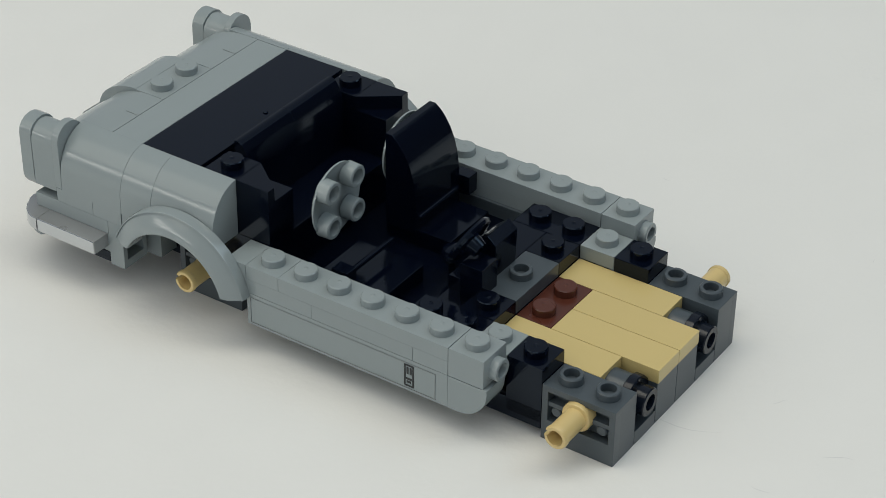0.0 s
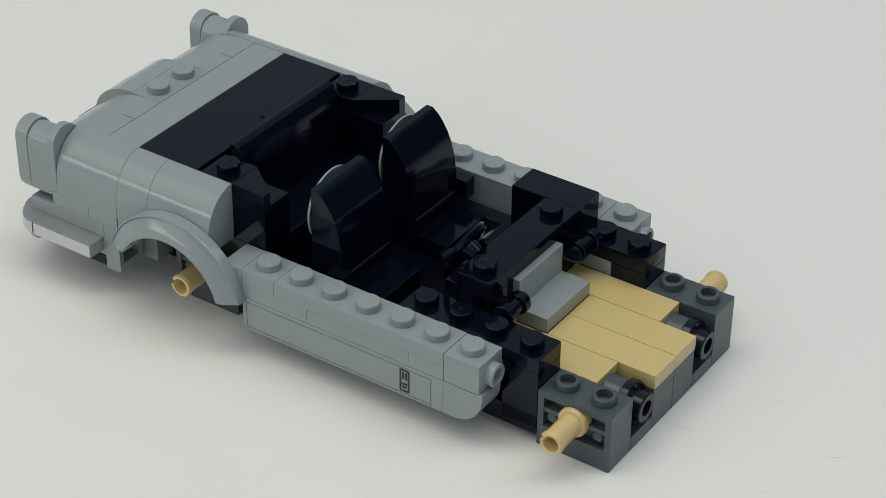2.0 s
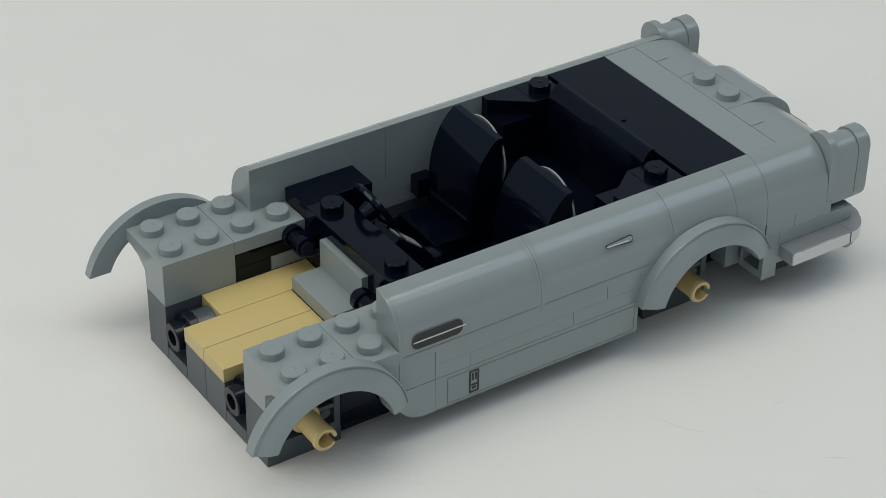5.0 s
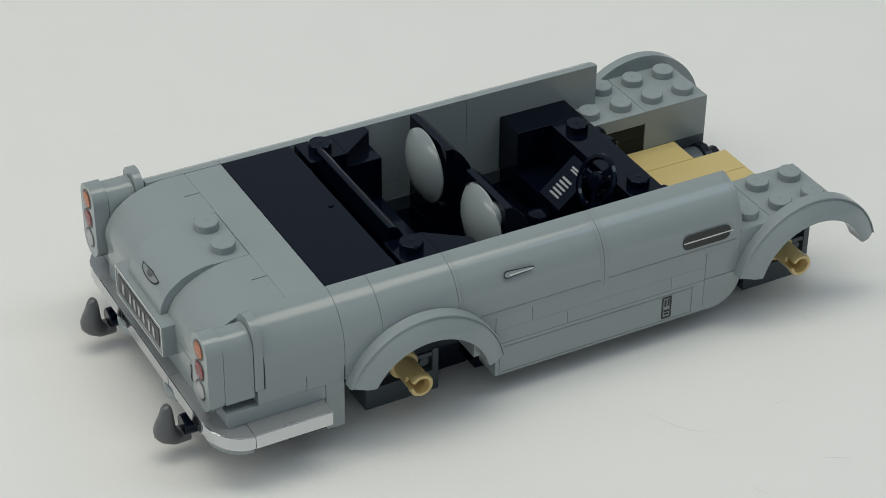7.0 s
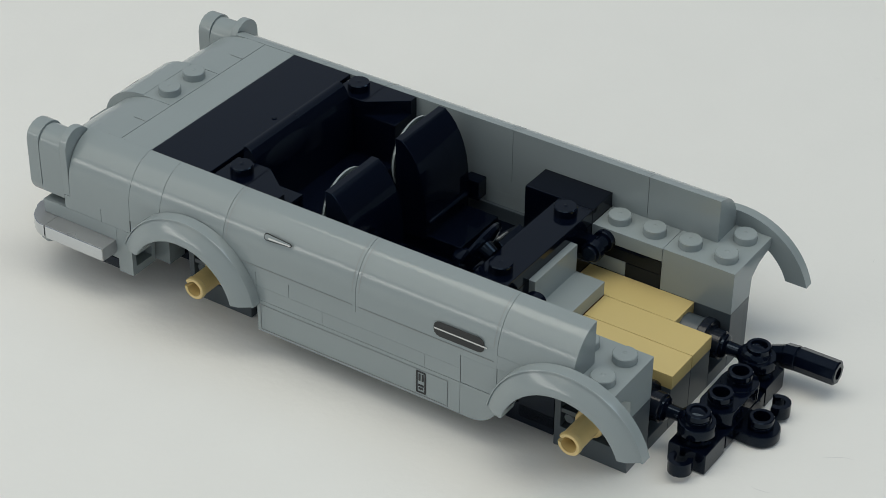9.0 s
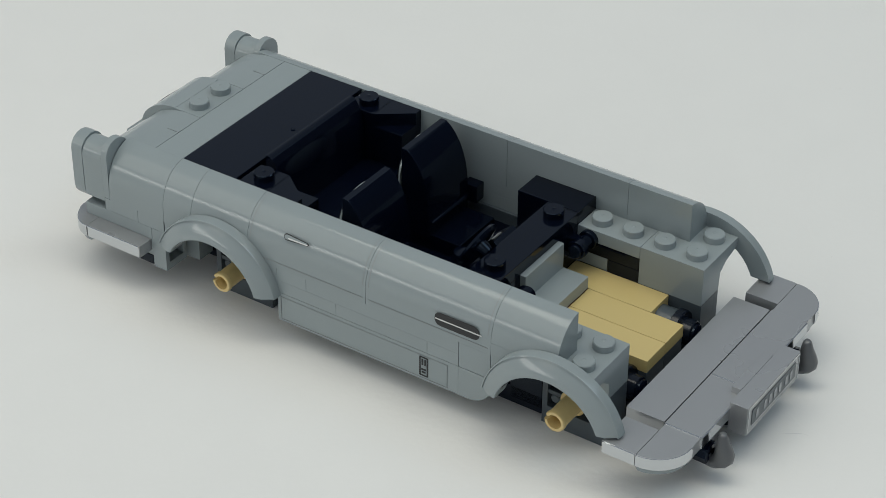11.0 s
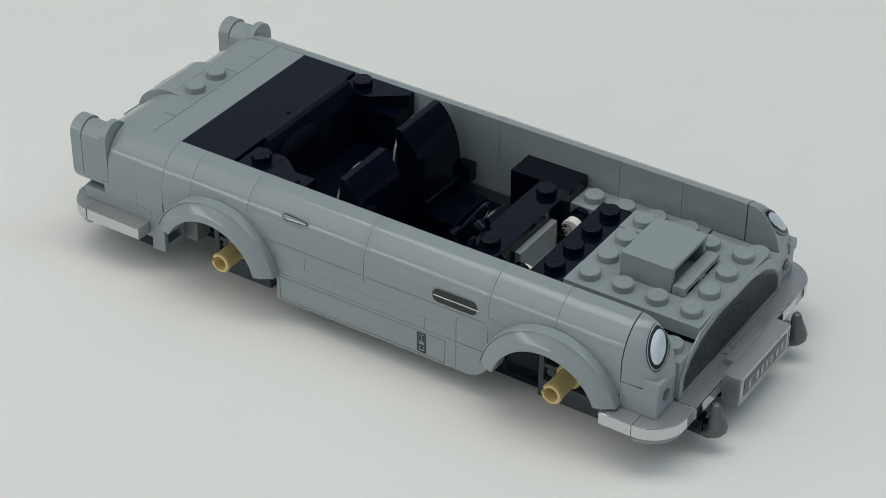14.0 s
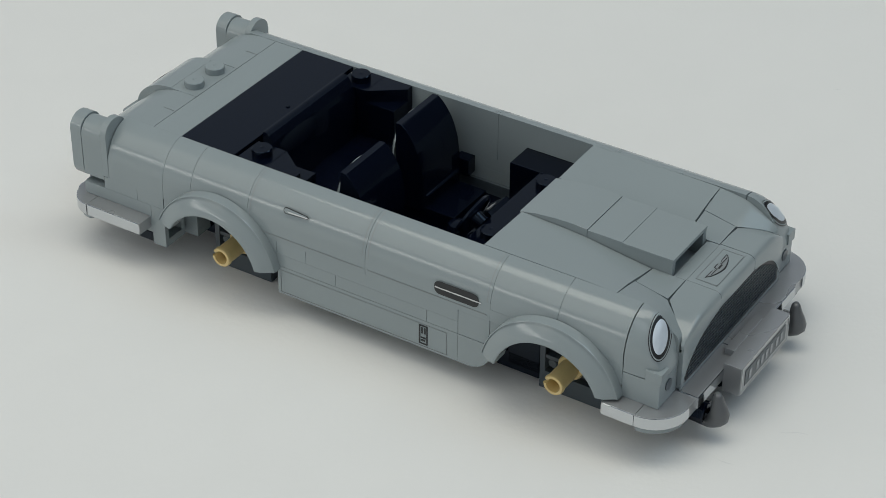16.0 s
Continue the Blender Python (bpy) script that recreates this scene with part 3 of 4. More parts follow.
        skin = BVHTree.FromBMesh(bm)
        pod = part("headlamp_pod", bm, LG, None, "light grey rounded headlamp pod", pt, 40)
        brick("pod_tab", LG, 1.66, 2.15, min(3.6 * s, 4.03 * s), max(3.6 * s, 4.03 * s), 6, 6.85, None, 0, "", False, pod)
        face = Vector((0.48, s * 0.88, 0.24)).normalized()
        up = (Vector((0, 0, 1)) - face * face.z).normalized()
        across = face.cross(up)
        c = V(1.80, s * 3.55, 8.72)

        def oval(name, mat, outer, inside, lift, label="", dome=0.0):
            """A ring or disc laid on the rounded pod; outer and inside are half heights and half widths."""
            bm = bmesh.new()
            rings = []
            for k in range(5):
                h, w = [o + (e - o) * k / 4 for o, e in zip(outer, inside)]
                ring = []
                for i in range(32):
                    a = 2 * math.pi * i / 32
                    p = c + up * h * math.cos(a) + across * w * math.sin(a)
                    hit = skin.ray_cast(p + face * 0.02, -face, 0.026)[0] or skin.find_nearest(p)[0]
                    ring.append(bm.verts.new(hit + face * (lift + dome * (1 - (1 - k / 4) ** 2))))
                rings.append(ring)
            for i in range(32):
                j = (i + 1) % 32
                for p, q in zip(rings, rings[1:]):
                    bm.faces.new((p[i], q[i], q[j], p[j]))
            return part(name, bm, mat, pod, label, 0, 60)
        oval("lamp_rim", INK, (0.0045, 0.0025), (0.0043, 0.0023), 0.0002)
        oval("lamp_surround", LG, (0.0043, 0.0023), (0.0040, 0.0021), 0.0002)
        oval("lamp_rim", INK, (0.0040, 0.0021), (0.0031, 0.0016), 0.0002)
        oval("lamp_lens", LENS, (0.0031, 0.0016), (0.00001, 0.00001), 0.00022, "pale frosted headlamp lens", 0.0003)
        bm = bmesh.new()
        cyl(bm, 2.09, 3.5 * s, 5.3, "x", 0.0014, 0.0003, 0.0001)
        part("side_lamp_print", bm, DG, pp)


# ---- tail ----
def build_tail():
    brick("trunk_tile", LG, -15, -14, -3, 3, 9, 10)
    brick("trunk_core", LG, -16, -14, -3, 3, 4, 9)
    brick("jumper_plate", LG, -16, -15, -1, 1, 9, 10, [(-15.45, -0.5), (-15.45, 0.5)])
    prof = [(-15, 10)] + arc_pts(-15.4, 6.9, 1.78, 3.1, 90, 175, 10) + [(-17.15, 6.5), (-15, 6.5)]
    for a, b in ((-3, -1), (1, 3)):
        solid("trunk_slope", LG, prof, a, b, "y", angle=24)
    prof = [(-15.95, 10.02)] + arc_pts(-15.95, 7.4, 1.37, 2.62, 90, 178, 10) + [(-17.32, 7.3), (-15.95, 7.3)]
    cs = solid("trunk_centre_slope", LG, prof, -1, 1, "y", angle=24)

    def wings(mat, w, up, down, lift, name):
        """A winged badge print that follows the rounded lid; w: half width in studs, up and down: its reach in degrees of the curve."""
        bm = bmesh.new()
        rows = []
        for k in range(21):
            u = -1 + k / 10
            top = 147 - up * (1 - 0.75 * abs(u)) if abs(u) > 0.18 else 147 - up * 1.15
            low = 147 + down * math.sqrt(max(0.0, 1 - u * u))
            col = []
            for q in range(4):
                a = radians(top + (low - top) * q / 3)
                n = Vector((math.cos(a) / 10.96, 0, math.sin(a) / 8.38)).normalized()
                col.append(bm.verts.new(V(-15.95 + 1.37 * math.cos(a), u * w, 7.4 + 2.62 * math.sin(a)) + n * lift))
            rows.append(col)
        for a, b in zip(rows, rows[1:]):
            for q in range(3):
                bm.faces.new((a[q], a[q + 1], b[q + 1], b[q]))
        part(name, bm, mat, cs)
    wings(INK, 0.5, 2.5, 9.5, 0.00007, "emblem_print")
    wings(LINE, 0.44, 1.2, 7.5, 0.00013, "emblem_print")
    wings(GUN, 0.15, 0.5, 5.5, 0.00019, "emblem_print")
    # short seams where the lid tiles meet
    seam = Matrix.Translation(V(-15.2, 0, 10.012))
    bars(bpy.data.objects["trunk_slope"], LINE, seam, [(0, y, 0.42, 0.012) for y in (-2, 2)], name="lid_seam")
    brick("tail_panel", LG, -17.14, -16, -3, 0, 4.0, 6.48)
    brick("tail_panel", LG, -17.14, -16, 0, 3, 4.0, 6.48)
    brick("tail_panel", LG, -17.15, -16, -1, 1, 6.5, 7.3)
    # number plate: bars only
    pl = brick("number_plate", LG, -17.48, -17.1, -1.5, 1.5, 5.35, 7.5, label="pale framed number plate with light bars")
    m = Matrix.Translation(V(-17.485, 0, 6.42)) @ pose(0, 0, 0, 90, 0, -90)
    bars(pl, INK, m, [(0, 0, 2.6, 0.52)], name="plate_field")
    m2 = m @ Matrix.Translation((0, 0, 0.0001))
    bars(pl, CLR, m2, [(u, 0, 0.13, 0.3) for u in (-0.95, -0.5, -0.22, 0.06, 0.34, 0.7, 0.98)], name="plate_bar")
    bars(pl, PALE, m, [(0, 0.41, 2.9, 0.035), (0, -0.41, 2.9, 0.035), (-1.45, 0, 0.035, 0.8), (1.45, 0, 0.035, 0.8)], name="plate_rim")
    tag = brick("tail_sticker", LG, -17.155, -17.1, -2.8, -1.65, 4.6, 6.35)
    m = Matrix.Translation(V(-17.16, -2.5, 5.55)) @ pose(0, 0, 0, 90, 0, -90)
    bars(tag, INK, m, [(0, 0.2, 0.24, 0.04), (0, -0.2, 0.2, 0.04), (-0.12, 0, 0.03, 0.42), (0.12, 0, 0.03, 0.42), (0, 0.08, 0.14, 0.1), (0, -0.08, 0.12, 0.04)], name="badge_print")
    for s, _ in SIDES:
        y = 3.5 * s
        lo, hi = y - 0.46, y + 0.46
        slab = [(lo, 6.1)] + [(y + 0.46 * math.cos(a), 6.1 + 1.1 * math.sin(a)) for a in [math.pi + math.pi * k / 8 for k in range(1, 8)]] + [(hi, 6.1), (hi, 9.15)] + [(y + 0.46 * math.cos(a), 9.15 + 1.0 * math.sin(a)) for a in [math.pi * k / 8 for k in range(1, 8)]] + [(lo, 9.15)]
        h = solid("tail_lamp", LG, slab, -17.38, -16.98, "x", label="grey tail lamp with three round lamps")
        for z, mat, lab in ((9.15, ORG, "orange lamp"), (7.75, LRED, "red lamp"), (6.35, CLR, "clear lamp")):
            bm = bmesh.new()
            revolve(bm, [(0, 0.0003), (0.0016, 0.0002), (0.0018, 0)], at(-17.378, y, z, "-x"), 18)
            part("lamp_disc", bm, mat, h, lab)
            bm = bmesh.new()
            revolve(bm, [(0.0018, 0.0001), (0.0021, 0.0001)], at(-17.378, y, z, "-x"), 18)
            part("lamp_ring", bm, INK, h)
        body = [(s * v[0], v[1]) for v in [(3.04, 5.6), (3.95, 5.6)] + arc_pts(3.495, 8.85, 0.455, 1.15, 0, 180, 12)]
        solid("tail_lamp_body", LG, body, -16.98, -16.25, "x")
        body = [(s * v[0], v[1]) for v in [(3.02, 6), (3.98, 6)] + arc_pts(3.5, 9.35, 0.48, 1.15, 0, 180, 12)]
        solid("tail_lamp_clip", LG, body, -16.25, -16.02, "x")
    build_bumper(-1, -14.55, 1.98, 0, 0.87)


def build_bumper(d, xc, side, t, deep):
    """A wraparound bumper. d: -1 at the tail, 1 at the nose; xc: where it begins; side: length of its side strip."""
    def X(v):
        return xc + d * v
    front = side + deep
    for s, _ in SIDES:
        turn = [math.pi / 2 * k / 8 for k in range(0, 9)]

        def rim(r):
            return [(X(side + r * deep / 1.05 * math.sin(a)), s * (3.47 + r * math.cos(a))) for a in turn]
        corner = rim(1.03) + [(X(side + deep * 0.98), 2.95 * s), (X(side), 2.95 * s)]
        bm = bmesh.new()
        prism(bm, corner, 3.05, 4, "z", 0.00012)
        part("bumper_corner", bm, SIL, None, "silver rounded bumper corner", t)
        bm = bmesh.new()
        prism(bm, rim(0.93) + [(X(side + deep * 0.9), 2.3 * s), (X(side - 0.2), 2.3 * s), (X(side - 0.2), 4.2 * s)], 2.5 if d > 0 else 2.55, 3.05, "z", 0.0003)
        part("bumper_corner_base", bm, LG, None, "", t)
        x0, x1 = sorted((X(0), X(side)))
        bm = bmesh.new()
        box(bm, x0, x1, min(3.3 * s, 4.5 * s), max(3.3 * s, 4.5 * s), 3.05, 4)
        part("bumper_side", bm, SIL, None, "", t)
        # chromed edge
        bm = bmesh.new()
        box(bm, x0 + 0.01, x1 - 0.01, min(4.42 * s, 4.53 * s), max(4.42 * s, 4.53 * s), 3.05, 3.99, 0.0004)
        part("bumper_trim", bm, CHR, None, "bright chrome bumper edge", t)
        bm = bmesh.new()
        prism(bm, rim(1.06) + rim(0.96)[::-1], 3.05, 3.99, "z", 0.0004)
        part("bumper_trim", bm, CHR, None, "", t)
    for a, b in (((-3.45, -1.5), (-1.5, 1.5), (1.5, 3.45)) if d < 0 else ((-3.0, -0.5), (-0.5, 3.0))):
        x0, x1 = sorted((X(front - 1.08), X(front)))
        brick("bumper_tile", SIL, x0, x1, a, b, 3.05, 4.01, None, t)
        x0, x1 = sorted((X(front - 0.01), X(front + 0.025)))
        bm = bmesh.new()
        box(bm, x0, x1, a + 0.02, b - 0.02, 3.1, 3.96, 0)
        # raised chrome slivers stand in for the glints at the tile joints
        if d > 0:
            box(bm, X(front - 1.06), X(front), a - 0.03, a + 0.02, 3.9, 4.05, 0.0001)
        part("bumper_trim", bm, CHR, None, "", t)
    if d < 0:
        for s, _ in SIDES:
            horn(d, s, lambda v: -15.35 - v, 0)
        brick("bumper_block", LG, -17, -15.5, -3.3, 3.3, 2.6, 4.2)
        for s, _ in SIDES:
            bm = bmesh.new()
            cyl(bm, -16.75, 1.5 * s, 2.62, "z", 0.0060, 0.0016)
            part("bumper_disc", bm, LG)
        for s, _ in SIDES:
            brick("bumper_block", LG, -16.97, -14.5, min(3 * s, 4 * s), max(3 * s, 4 * s), 4, 5)


def horn(d, s, X, t):
    bm = bmesh.new()
    x = X(1.2)
    cyl(bm, x, 2.4 * s, 2.0, "x" if d > 0 else "-x", 0.0021, 0.0076)
    part("overrider_socket", bm, BK, None, "", t)
    bm = bmesh.new()
    rows = []
    for dx, z, r in ((2.0, 1.7, 0.0016), (2.25, 1.62, 0.0018), (2.45, 1.7, 0.0020), (2.55, 2.0, 0.0020), (2.58, 2.4, 0.0019), (2.55, 2.9, 0.0016), (2.51, 3.4, 0.0012), (2.5, 3.8, 0.0009), (2.5, 4.0, 0.0005)):
        c = V(X(dx), 2.4 * s, z - 0.25)
        r *= 1.15
        k = min(1, max(0, (dx - 2.0) / 0.45)) if z < 2 else 1
        ax = Vector((math.cos(k * 1.45) * d, 0, math.sin(k * 1.45)))
        q = ax.to_track_quat("Z", "Y")
        rows.append([bm.verts.new(c + q @ Vector((r * math.cos(2 * math.pi * i / 12), r * math.sin(2 * math.pi * i / 12), 0))) for i in range(12)])
    for a, b in zip(rows, rows[1:]):
        for i in range(12):
            bm.faces.new((a[i], a[(i + 1) % 12], b[(i + 1) % 12], b[i]))
    bm.faces.new(rows[0])
    bm.faces.new(rows[-1][::-1])
    part("overrider_horn", bm, GUN, None, "grey curved bumper horn", t, 50)


# ---- nose assembly ----
def build_nose():
    # black linkage of ball joints and round plates
    for s, t in ((1, 7.9), (-1, 8.1)):
        bm = bmesh.new()
        revolve(bm, [(0, 0), (0.0023, 0), (0.0025, 0.0003), (0.0025, 0.0022), (0.0022, 0.0025), (0.0014, 0.0027), (0.0014, 0.0052), (0.0026, 0.0066), (0.0030, 0.0085), (0.0026, 0.0104), (0.0014, 0.0114), (0, 0.0116)], at(-0.1, 1.5 * s, 2.55, "x"), 16)
        part("ball_joint", bm, BK, None, "", t)
    def disc(bm, x, y, z0, z1, r=0.0039):
        h = (z1 - z0) * P
        revolve(bm, [(0, 0), (r - 0.0002, 0), (r, 0.0003), (r, h - 0.0003), (r - 0.0002, h), (0, h)], at(x, y, z0), 24)
        # tall hollow stud with a ring groove
        revolve(bm, [(0.0025, -0.0001), (0.0025, 0.0009), (0.0023, 0.0010), (0.0023, 0.0011), (0.0025, 0.0012), (0.0025, 0.0022), (0.0023, 0.0024), (0.0017, 0.0024), (0.0016, 0.0022), (0.0016, -0.0002), (0, -0.0002)], at(x, y, z1), 20)

    def clip(bm, x, y, z, a0):
        m = Matrix.Translation(V(x, y, z))
        sweep = [(0.0013, -0.0014), (0.0013, 0.0014), (0.0024, 0.0014), (0.0024, -0.0014)]
        rows = []
        for i in range(11):
            a = radians(a0 - 125 + 25 * i)
            rows.append([bm.verts.new(m @ Vector((r * math.cos(a), r * math.sin(a), h))) for r, h in sweep])
        for a, b in zip(rows, rows[1:]):
            for i in range(4):
                bm.faces.new((a[i], a[(i + 1) % 4], b[(i + 1) % 4], b[i]))
        bm.faces.new(rows[0])
        bm.faces.new(rows[-1][::-1])
    for s, t in ((1, 8.2), (-1, 8.3)):
        bm = bmesh.new()
        disc(bm, 1.02, 1.55 * s, 2.0, 2.75, 0.0037)
        revolve(bm, [(0.0037, 0), (0.0034, -0.0004), (0.0030, -0.0022), (0.0028, -0.0024), (0, -0.0024)], at(1.02, 1.55 * s, 2.0), 20)
        part("socket_plate", bm, BK, None, "", 8.0 if s > 0 else t)
        bm = bmesh.new()
        box(bm, 0.55, 1.55, 1.55 * s - 0.5, 1.55 * s + 0.5, 0.1, 1.5)
        clip(bm, 1.05, 2.35 * s, 0.9, 90 * s)
        part("clip_plate", bm, BK, None, "", t)
    brick("linkage_plate", BK, 0.55, 1.55, -1.0, 1.0, 0.3, 1.3, "all", 8.4)
    bm = bmesh.new()
    disc(bm, 1.05, -0.45, 1.3, 2.4)
    disc(bm, 1.05, 0.55, 1.3, 2.4)
    box(bm, 0.57, 1.53, -0.45, 0.55, 1.3, 2.37)
    part("round_end_plate", bm, BK, None, "", 8.7)
    bm = bmesh.new()
    disc(bm, 1.95, 0.0, -0.05 + 0.15, 0.85)
    box(bm, 1.4, 1.95, -0.48, 0.48, 0.1, 0.82)
    clip(bm, 1.95, 0.95, 0.7, 20)
    part("clip_plate", bm, BK, None, "", 8.6)

    def X(v):
        return 0.55 + v
    for s, t in ((1, 9.0), (-1, 9.2)):
        bm = bmesh.new()
        pts = [(1.0, 2.35, 1.5, 0.0022), (1.35, 2.42, 1.75, 0.0026), (1.7, 2.42, 1.85, 0.0026), (2.75, 2.42, 1.85, 0.0025)]
        for (x0, y0, z0, r), (x1, y1, z1, _) in zip(pts, pts[1:]):
            a, b = V(x0, y0 * s, z0), V(x1, y1 * s, z1)
            q = (b - a).to_track_quat("Z", "Y").to_matrix().to_4x4()
            l = (b - a).length
            revolve(bm, [(0, 0), (r - 0.0003, 0), (r, 0.0003), (r, l), (r - 0.0003, l + 0.0003), (0.0014, l + 0.0003), (0.0012, l - 0.001), (0, l - 0.001)], Matrix.Translation(a) @ q, 8)
        cyl(bm, 1.05, 2.35 * s, 0.4, "z", 0.0025, 0.0042)
        part("hose_end", bm, BK, None, "", t)
    for s, t in ((1, 9.1), (-1, 9.3)):
        horn(1, s, X, t)
    build_bumper(1, 0.68, 1.0, 10.4, 1.05)
    brick("tray_tile", SIL, 0.5, 1.63, -2.95, 2.95, 3.05, 4.0, None, 10.0, "silver smooth tray tile")
    brick("tray_support", BK, 0.3, 2.2, -2.6, 2.6, 2.0, 3.05, None, 9.6)
    brick("plate_bracket", SIL, 2.45, 2.74, -0.9, 0.9, 2.9, 4.5, None, 10.7)
    pl = brick("number_plate", SIL, 2.72, 3.26, -1.5, 1.5, 2.2, 4.45, None, 10.8, "silver framed number plate with light bars")
    m = Matrix.Translation(V(3.262, 0, 3.33)) @ pose(0, 0, 0, 90, 0, 90)
    bars(pl, DG, m, [(0, 0, 2.5, 0.5)], name="plate_field")
    bars(pl, PALE, m, [(0, 0.4, 2.9, 0.03), (0, -0.4, 2.9, 0.03), (-1.44, 0, 0.03, 0.8), (1.44, 0, 0.03, 0.8)], name="plate_rim")
    m2 = m @ Matrix.Translation((0, 0, 0.0001))
    bars(pl, CLR, m2, [(u, 0, 0.15, 0.28) for u in (-0.95, -0.5, -0.22, 0.06, 0.34, 0.7, 0.98)], name="plate_bar")


# ---- engine bay and bonnet ----
def build_engine():
    brick("engine_tray", WH, -3, 1.05, -2, 2, 5, 6, [(-2.5 + i, 1.5) for i in range(4)] + [(0.5, y) for y in (-1.5, -0.5, 0.5)], 12.2, "white engine bay plate")
    for s in (1, -1):
        bm = bmesh.new()
        cyl(bm, -3.5, 1.15 * s, 6.3 if s > 0 else 6.0, "y" if s > 0 else "-y", 0.0024, 0.0022 if s > 0 else 0.001)
        part("white_collar", bm, WH, None, "small white round collar", 12.2)
    brick("brown_brick", BR, -3, 1, 1, 2, 6, 7, "all", 12.3)
    bm = bmesh.new()
    for y in (-0.5, 0.5):
        revolve(bm, [(0, 0), (0.0038, 0), (0.0039, 0.0003), (0.0039, 0.0029), (0.0037, 0.0032), (0, 0.0032)], at(0.55, y, 6), 18)
        stud(bm, 0.55, y, 7, hollow=True)
    box(bm, 0.07, 1.03, -0.5, 0.5, 6, 6.97)
    part("round_end_plate", bm, BK, None, "", 12.5)
    brick("brown_brick", BR, -3, 1, -2, -1, 6, 7, "all", 12.6)
    brick("bay_tile", LG, -0.6, 0.78, -0.97, 0.97, 7, 8, None, 12.7)
    bm = bmesh.new()
    box(bm, -0.6, -0.35, -0.97, 0.97, 7, 9.5)
    box(bm, -0.6, -0.2, -0.5, 0.5, 8, 9.6)
    part("bay_bracket", bm, LG, None, "", 12.8)
    bm = bmesh.new()
    box(bm, -0.75, 0.8, -1, -0.8, 7.6, 10.0)
    box(bm, -0.75, 0.8, 0.8, 1, 7.6, 10.0)
    box(bm, -0.75, 0.82, -1, 1, 9.85, 10.15)
    box(bm, -0.75, 0.82, -1, 1, 7.6, 7.9)
    box(bm, -0.75, -0.45, -0.8, 0.8, 7.8, 9.9)
    sb = part("scoop_box", bm, LG, None, "light grey hollow bonnet scoop box", 13.0)
    STAGES[sb.name] = [(12.95, pose(0, 0, 0.6 * P)), (13.1, pose(0, 0, 0.6 * P)), (13.2, pose(-0.1 * S, 0, 0.85 * P)), (13.6, pose(-0.1 * S, 0, 0.85 * P)), (13.66, Matrix())]
    brick("red_plate", RED, -2.95, -0.6, -1, 1, 6, 6.6, None, 13.1)
    brick("red_plate", RED, -1.95, -0.78, -1, 1, 6.65, 7.65, [(-1.45, -0.5), (-1.45, 0.5)], 13.1, "bright red engine plate")
    for s, t in ((1, 13.2), (-1, 13.6)):
        bm = bmesh.new()
        for x in (-0.5, 0.55):
            revolve(bm, [(0, 0), (0.0038, 0), (0.0039, 0.0003), (0.0039, 0.0029), (0.0037, 0.0032), (0, 0.0032)], at(x, 1.5 * s, 6.4), 18)
            stud(bm, x, 1.5 * s, 7.4, hollow=True)
        box(bm, -0.5, 0.55, 1.5 * s - 0.48, 1.5 * s + 0.48, 6.4, 7.37)
        part("round_end_plate", bm, BK, None, "", t)
    brick("black_plate", BK, -2.95, -1.95, 0, 2, 7, 8, "all", 13.3)
    brick("black_plate", BK, -2.95, -1.95, -2, 0, 7, 8, "all", 13.5)
    brick("black_plate", BK, -1.95, -0.95, -2, -1, 6.6, 7.6, "all", 13.5)
    bm = bmesh.new()
    box(bm, 0.82, 0.98, -1, 1, 7.0, 8.9)
    box(bm, 0.9, 1.22, -1, 1, 8.55, 8.95)
    box(bm, 0.98, 1.22, -1, -0.85, 8.02, 8.6)
    box(bm, 0.98, 1.22, 0.85, 1, 8.02, 8.6)
    revolve(bm, [(0.0013, 0), (0.0013, 0.002), (0.0006, 0.002), (0.0006, 0.0005), (0, 0.0005)], at(0.98, 0, 8.3, "x"), 12)
    part("scoop_frame", bm, LG, None, "", 13.7)
    # bonnet frame with studs
    bm = bmesh.new()
    xs = [1.68, 0.66, -0.36, -1.38]
    for s in (1, -1):
        box(bm, -1.9, 1.2, min(1.02 * s, 2 * s), max(1.02 * s, 2 * s), 7.3, 8.3, 0.00004, 0)
        for x in xs[1:]:
            stud(bm, x, 1.5 * s, 8.3)
    box(bm, -1.9, -0.74, -1.01, 1.01, 7.3, 8.28)
    for y in (-0.5, 0.5):
        stud(bm, -1.38, y, 8.28)
    box(bm, 1.2, 2.16, -2, 2, 7.3, 8.3, 0.00004, 0)
    for y in (-1.5, -0.5, 0.5, 1.5):
        stud(bm, 1.68, y, 8.3)
    part("bonnet_plate", bm, LG, None, "light grey studded bonnet frame", 13.8)
    # grille panel
    prof = [(-2.98, 4.05), (2.98, 4.05), (2.95, 5.8), (2.6, 6.9), (2.0, 8.05), (1.2, 8.3), (-1.2, 8.3), (-2.0, 8.05), (-2.6, 6.9), (-2.95, 5.8)]
    bm = bmesh.new()
    prism(bm, prof, 2.165, 2.22, "x", 0.0001)
    stud(bm, 1.68, -2.5, 7.0)
    stud(bm, 1.68, 2.5, 7.0)
    box(bm, 0.05, 2.17, -2.97, -2, 4.1, 7.0)
    box(bm, 0.05, 2.17, 2, 2.97, 4.1, 7.0)
    gp = part("grille_panel", bm, LG, None, "light grey nose panel with dark grille", 14.0)
    inner = [(-2.75, 4.45), (2.75, 4.45), (2.72, 5.5), (2.4, 6.5), (1.8, 7.35), (0.9, 7.8), (-0.9, 7.8), (-1.8, 7.35), (-2.4, 6.5), (-2.72, 5.5)]
    bm = bmesh.new()
    prism(bm, inner, 2.2, 2.235, "x")
    part("grille_field", bm, INK, gp, "dark grille mesh")
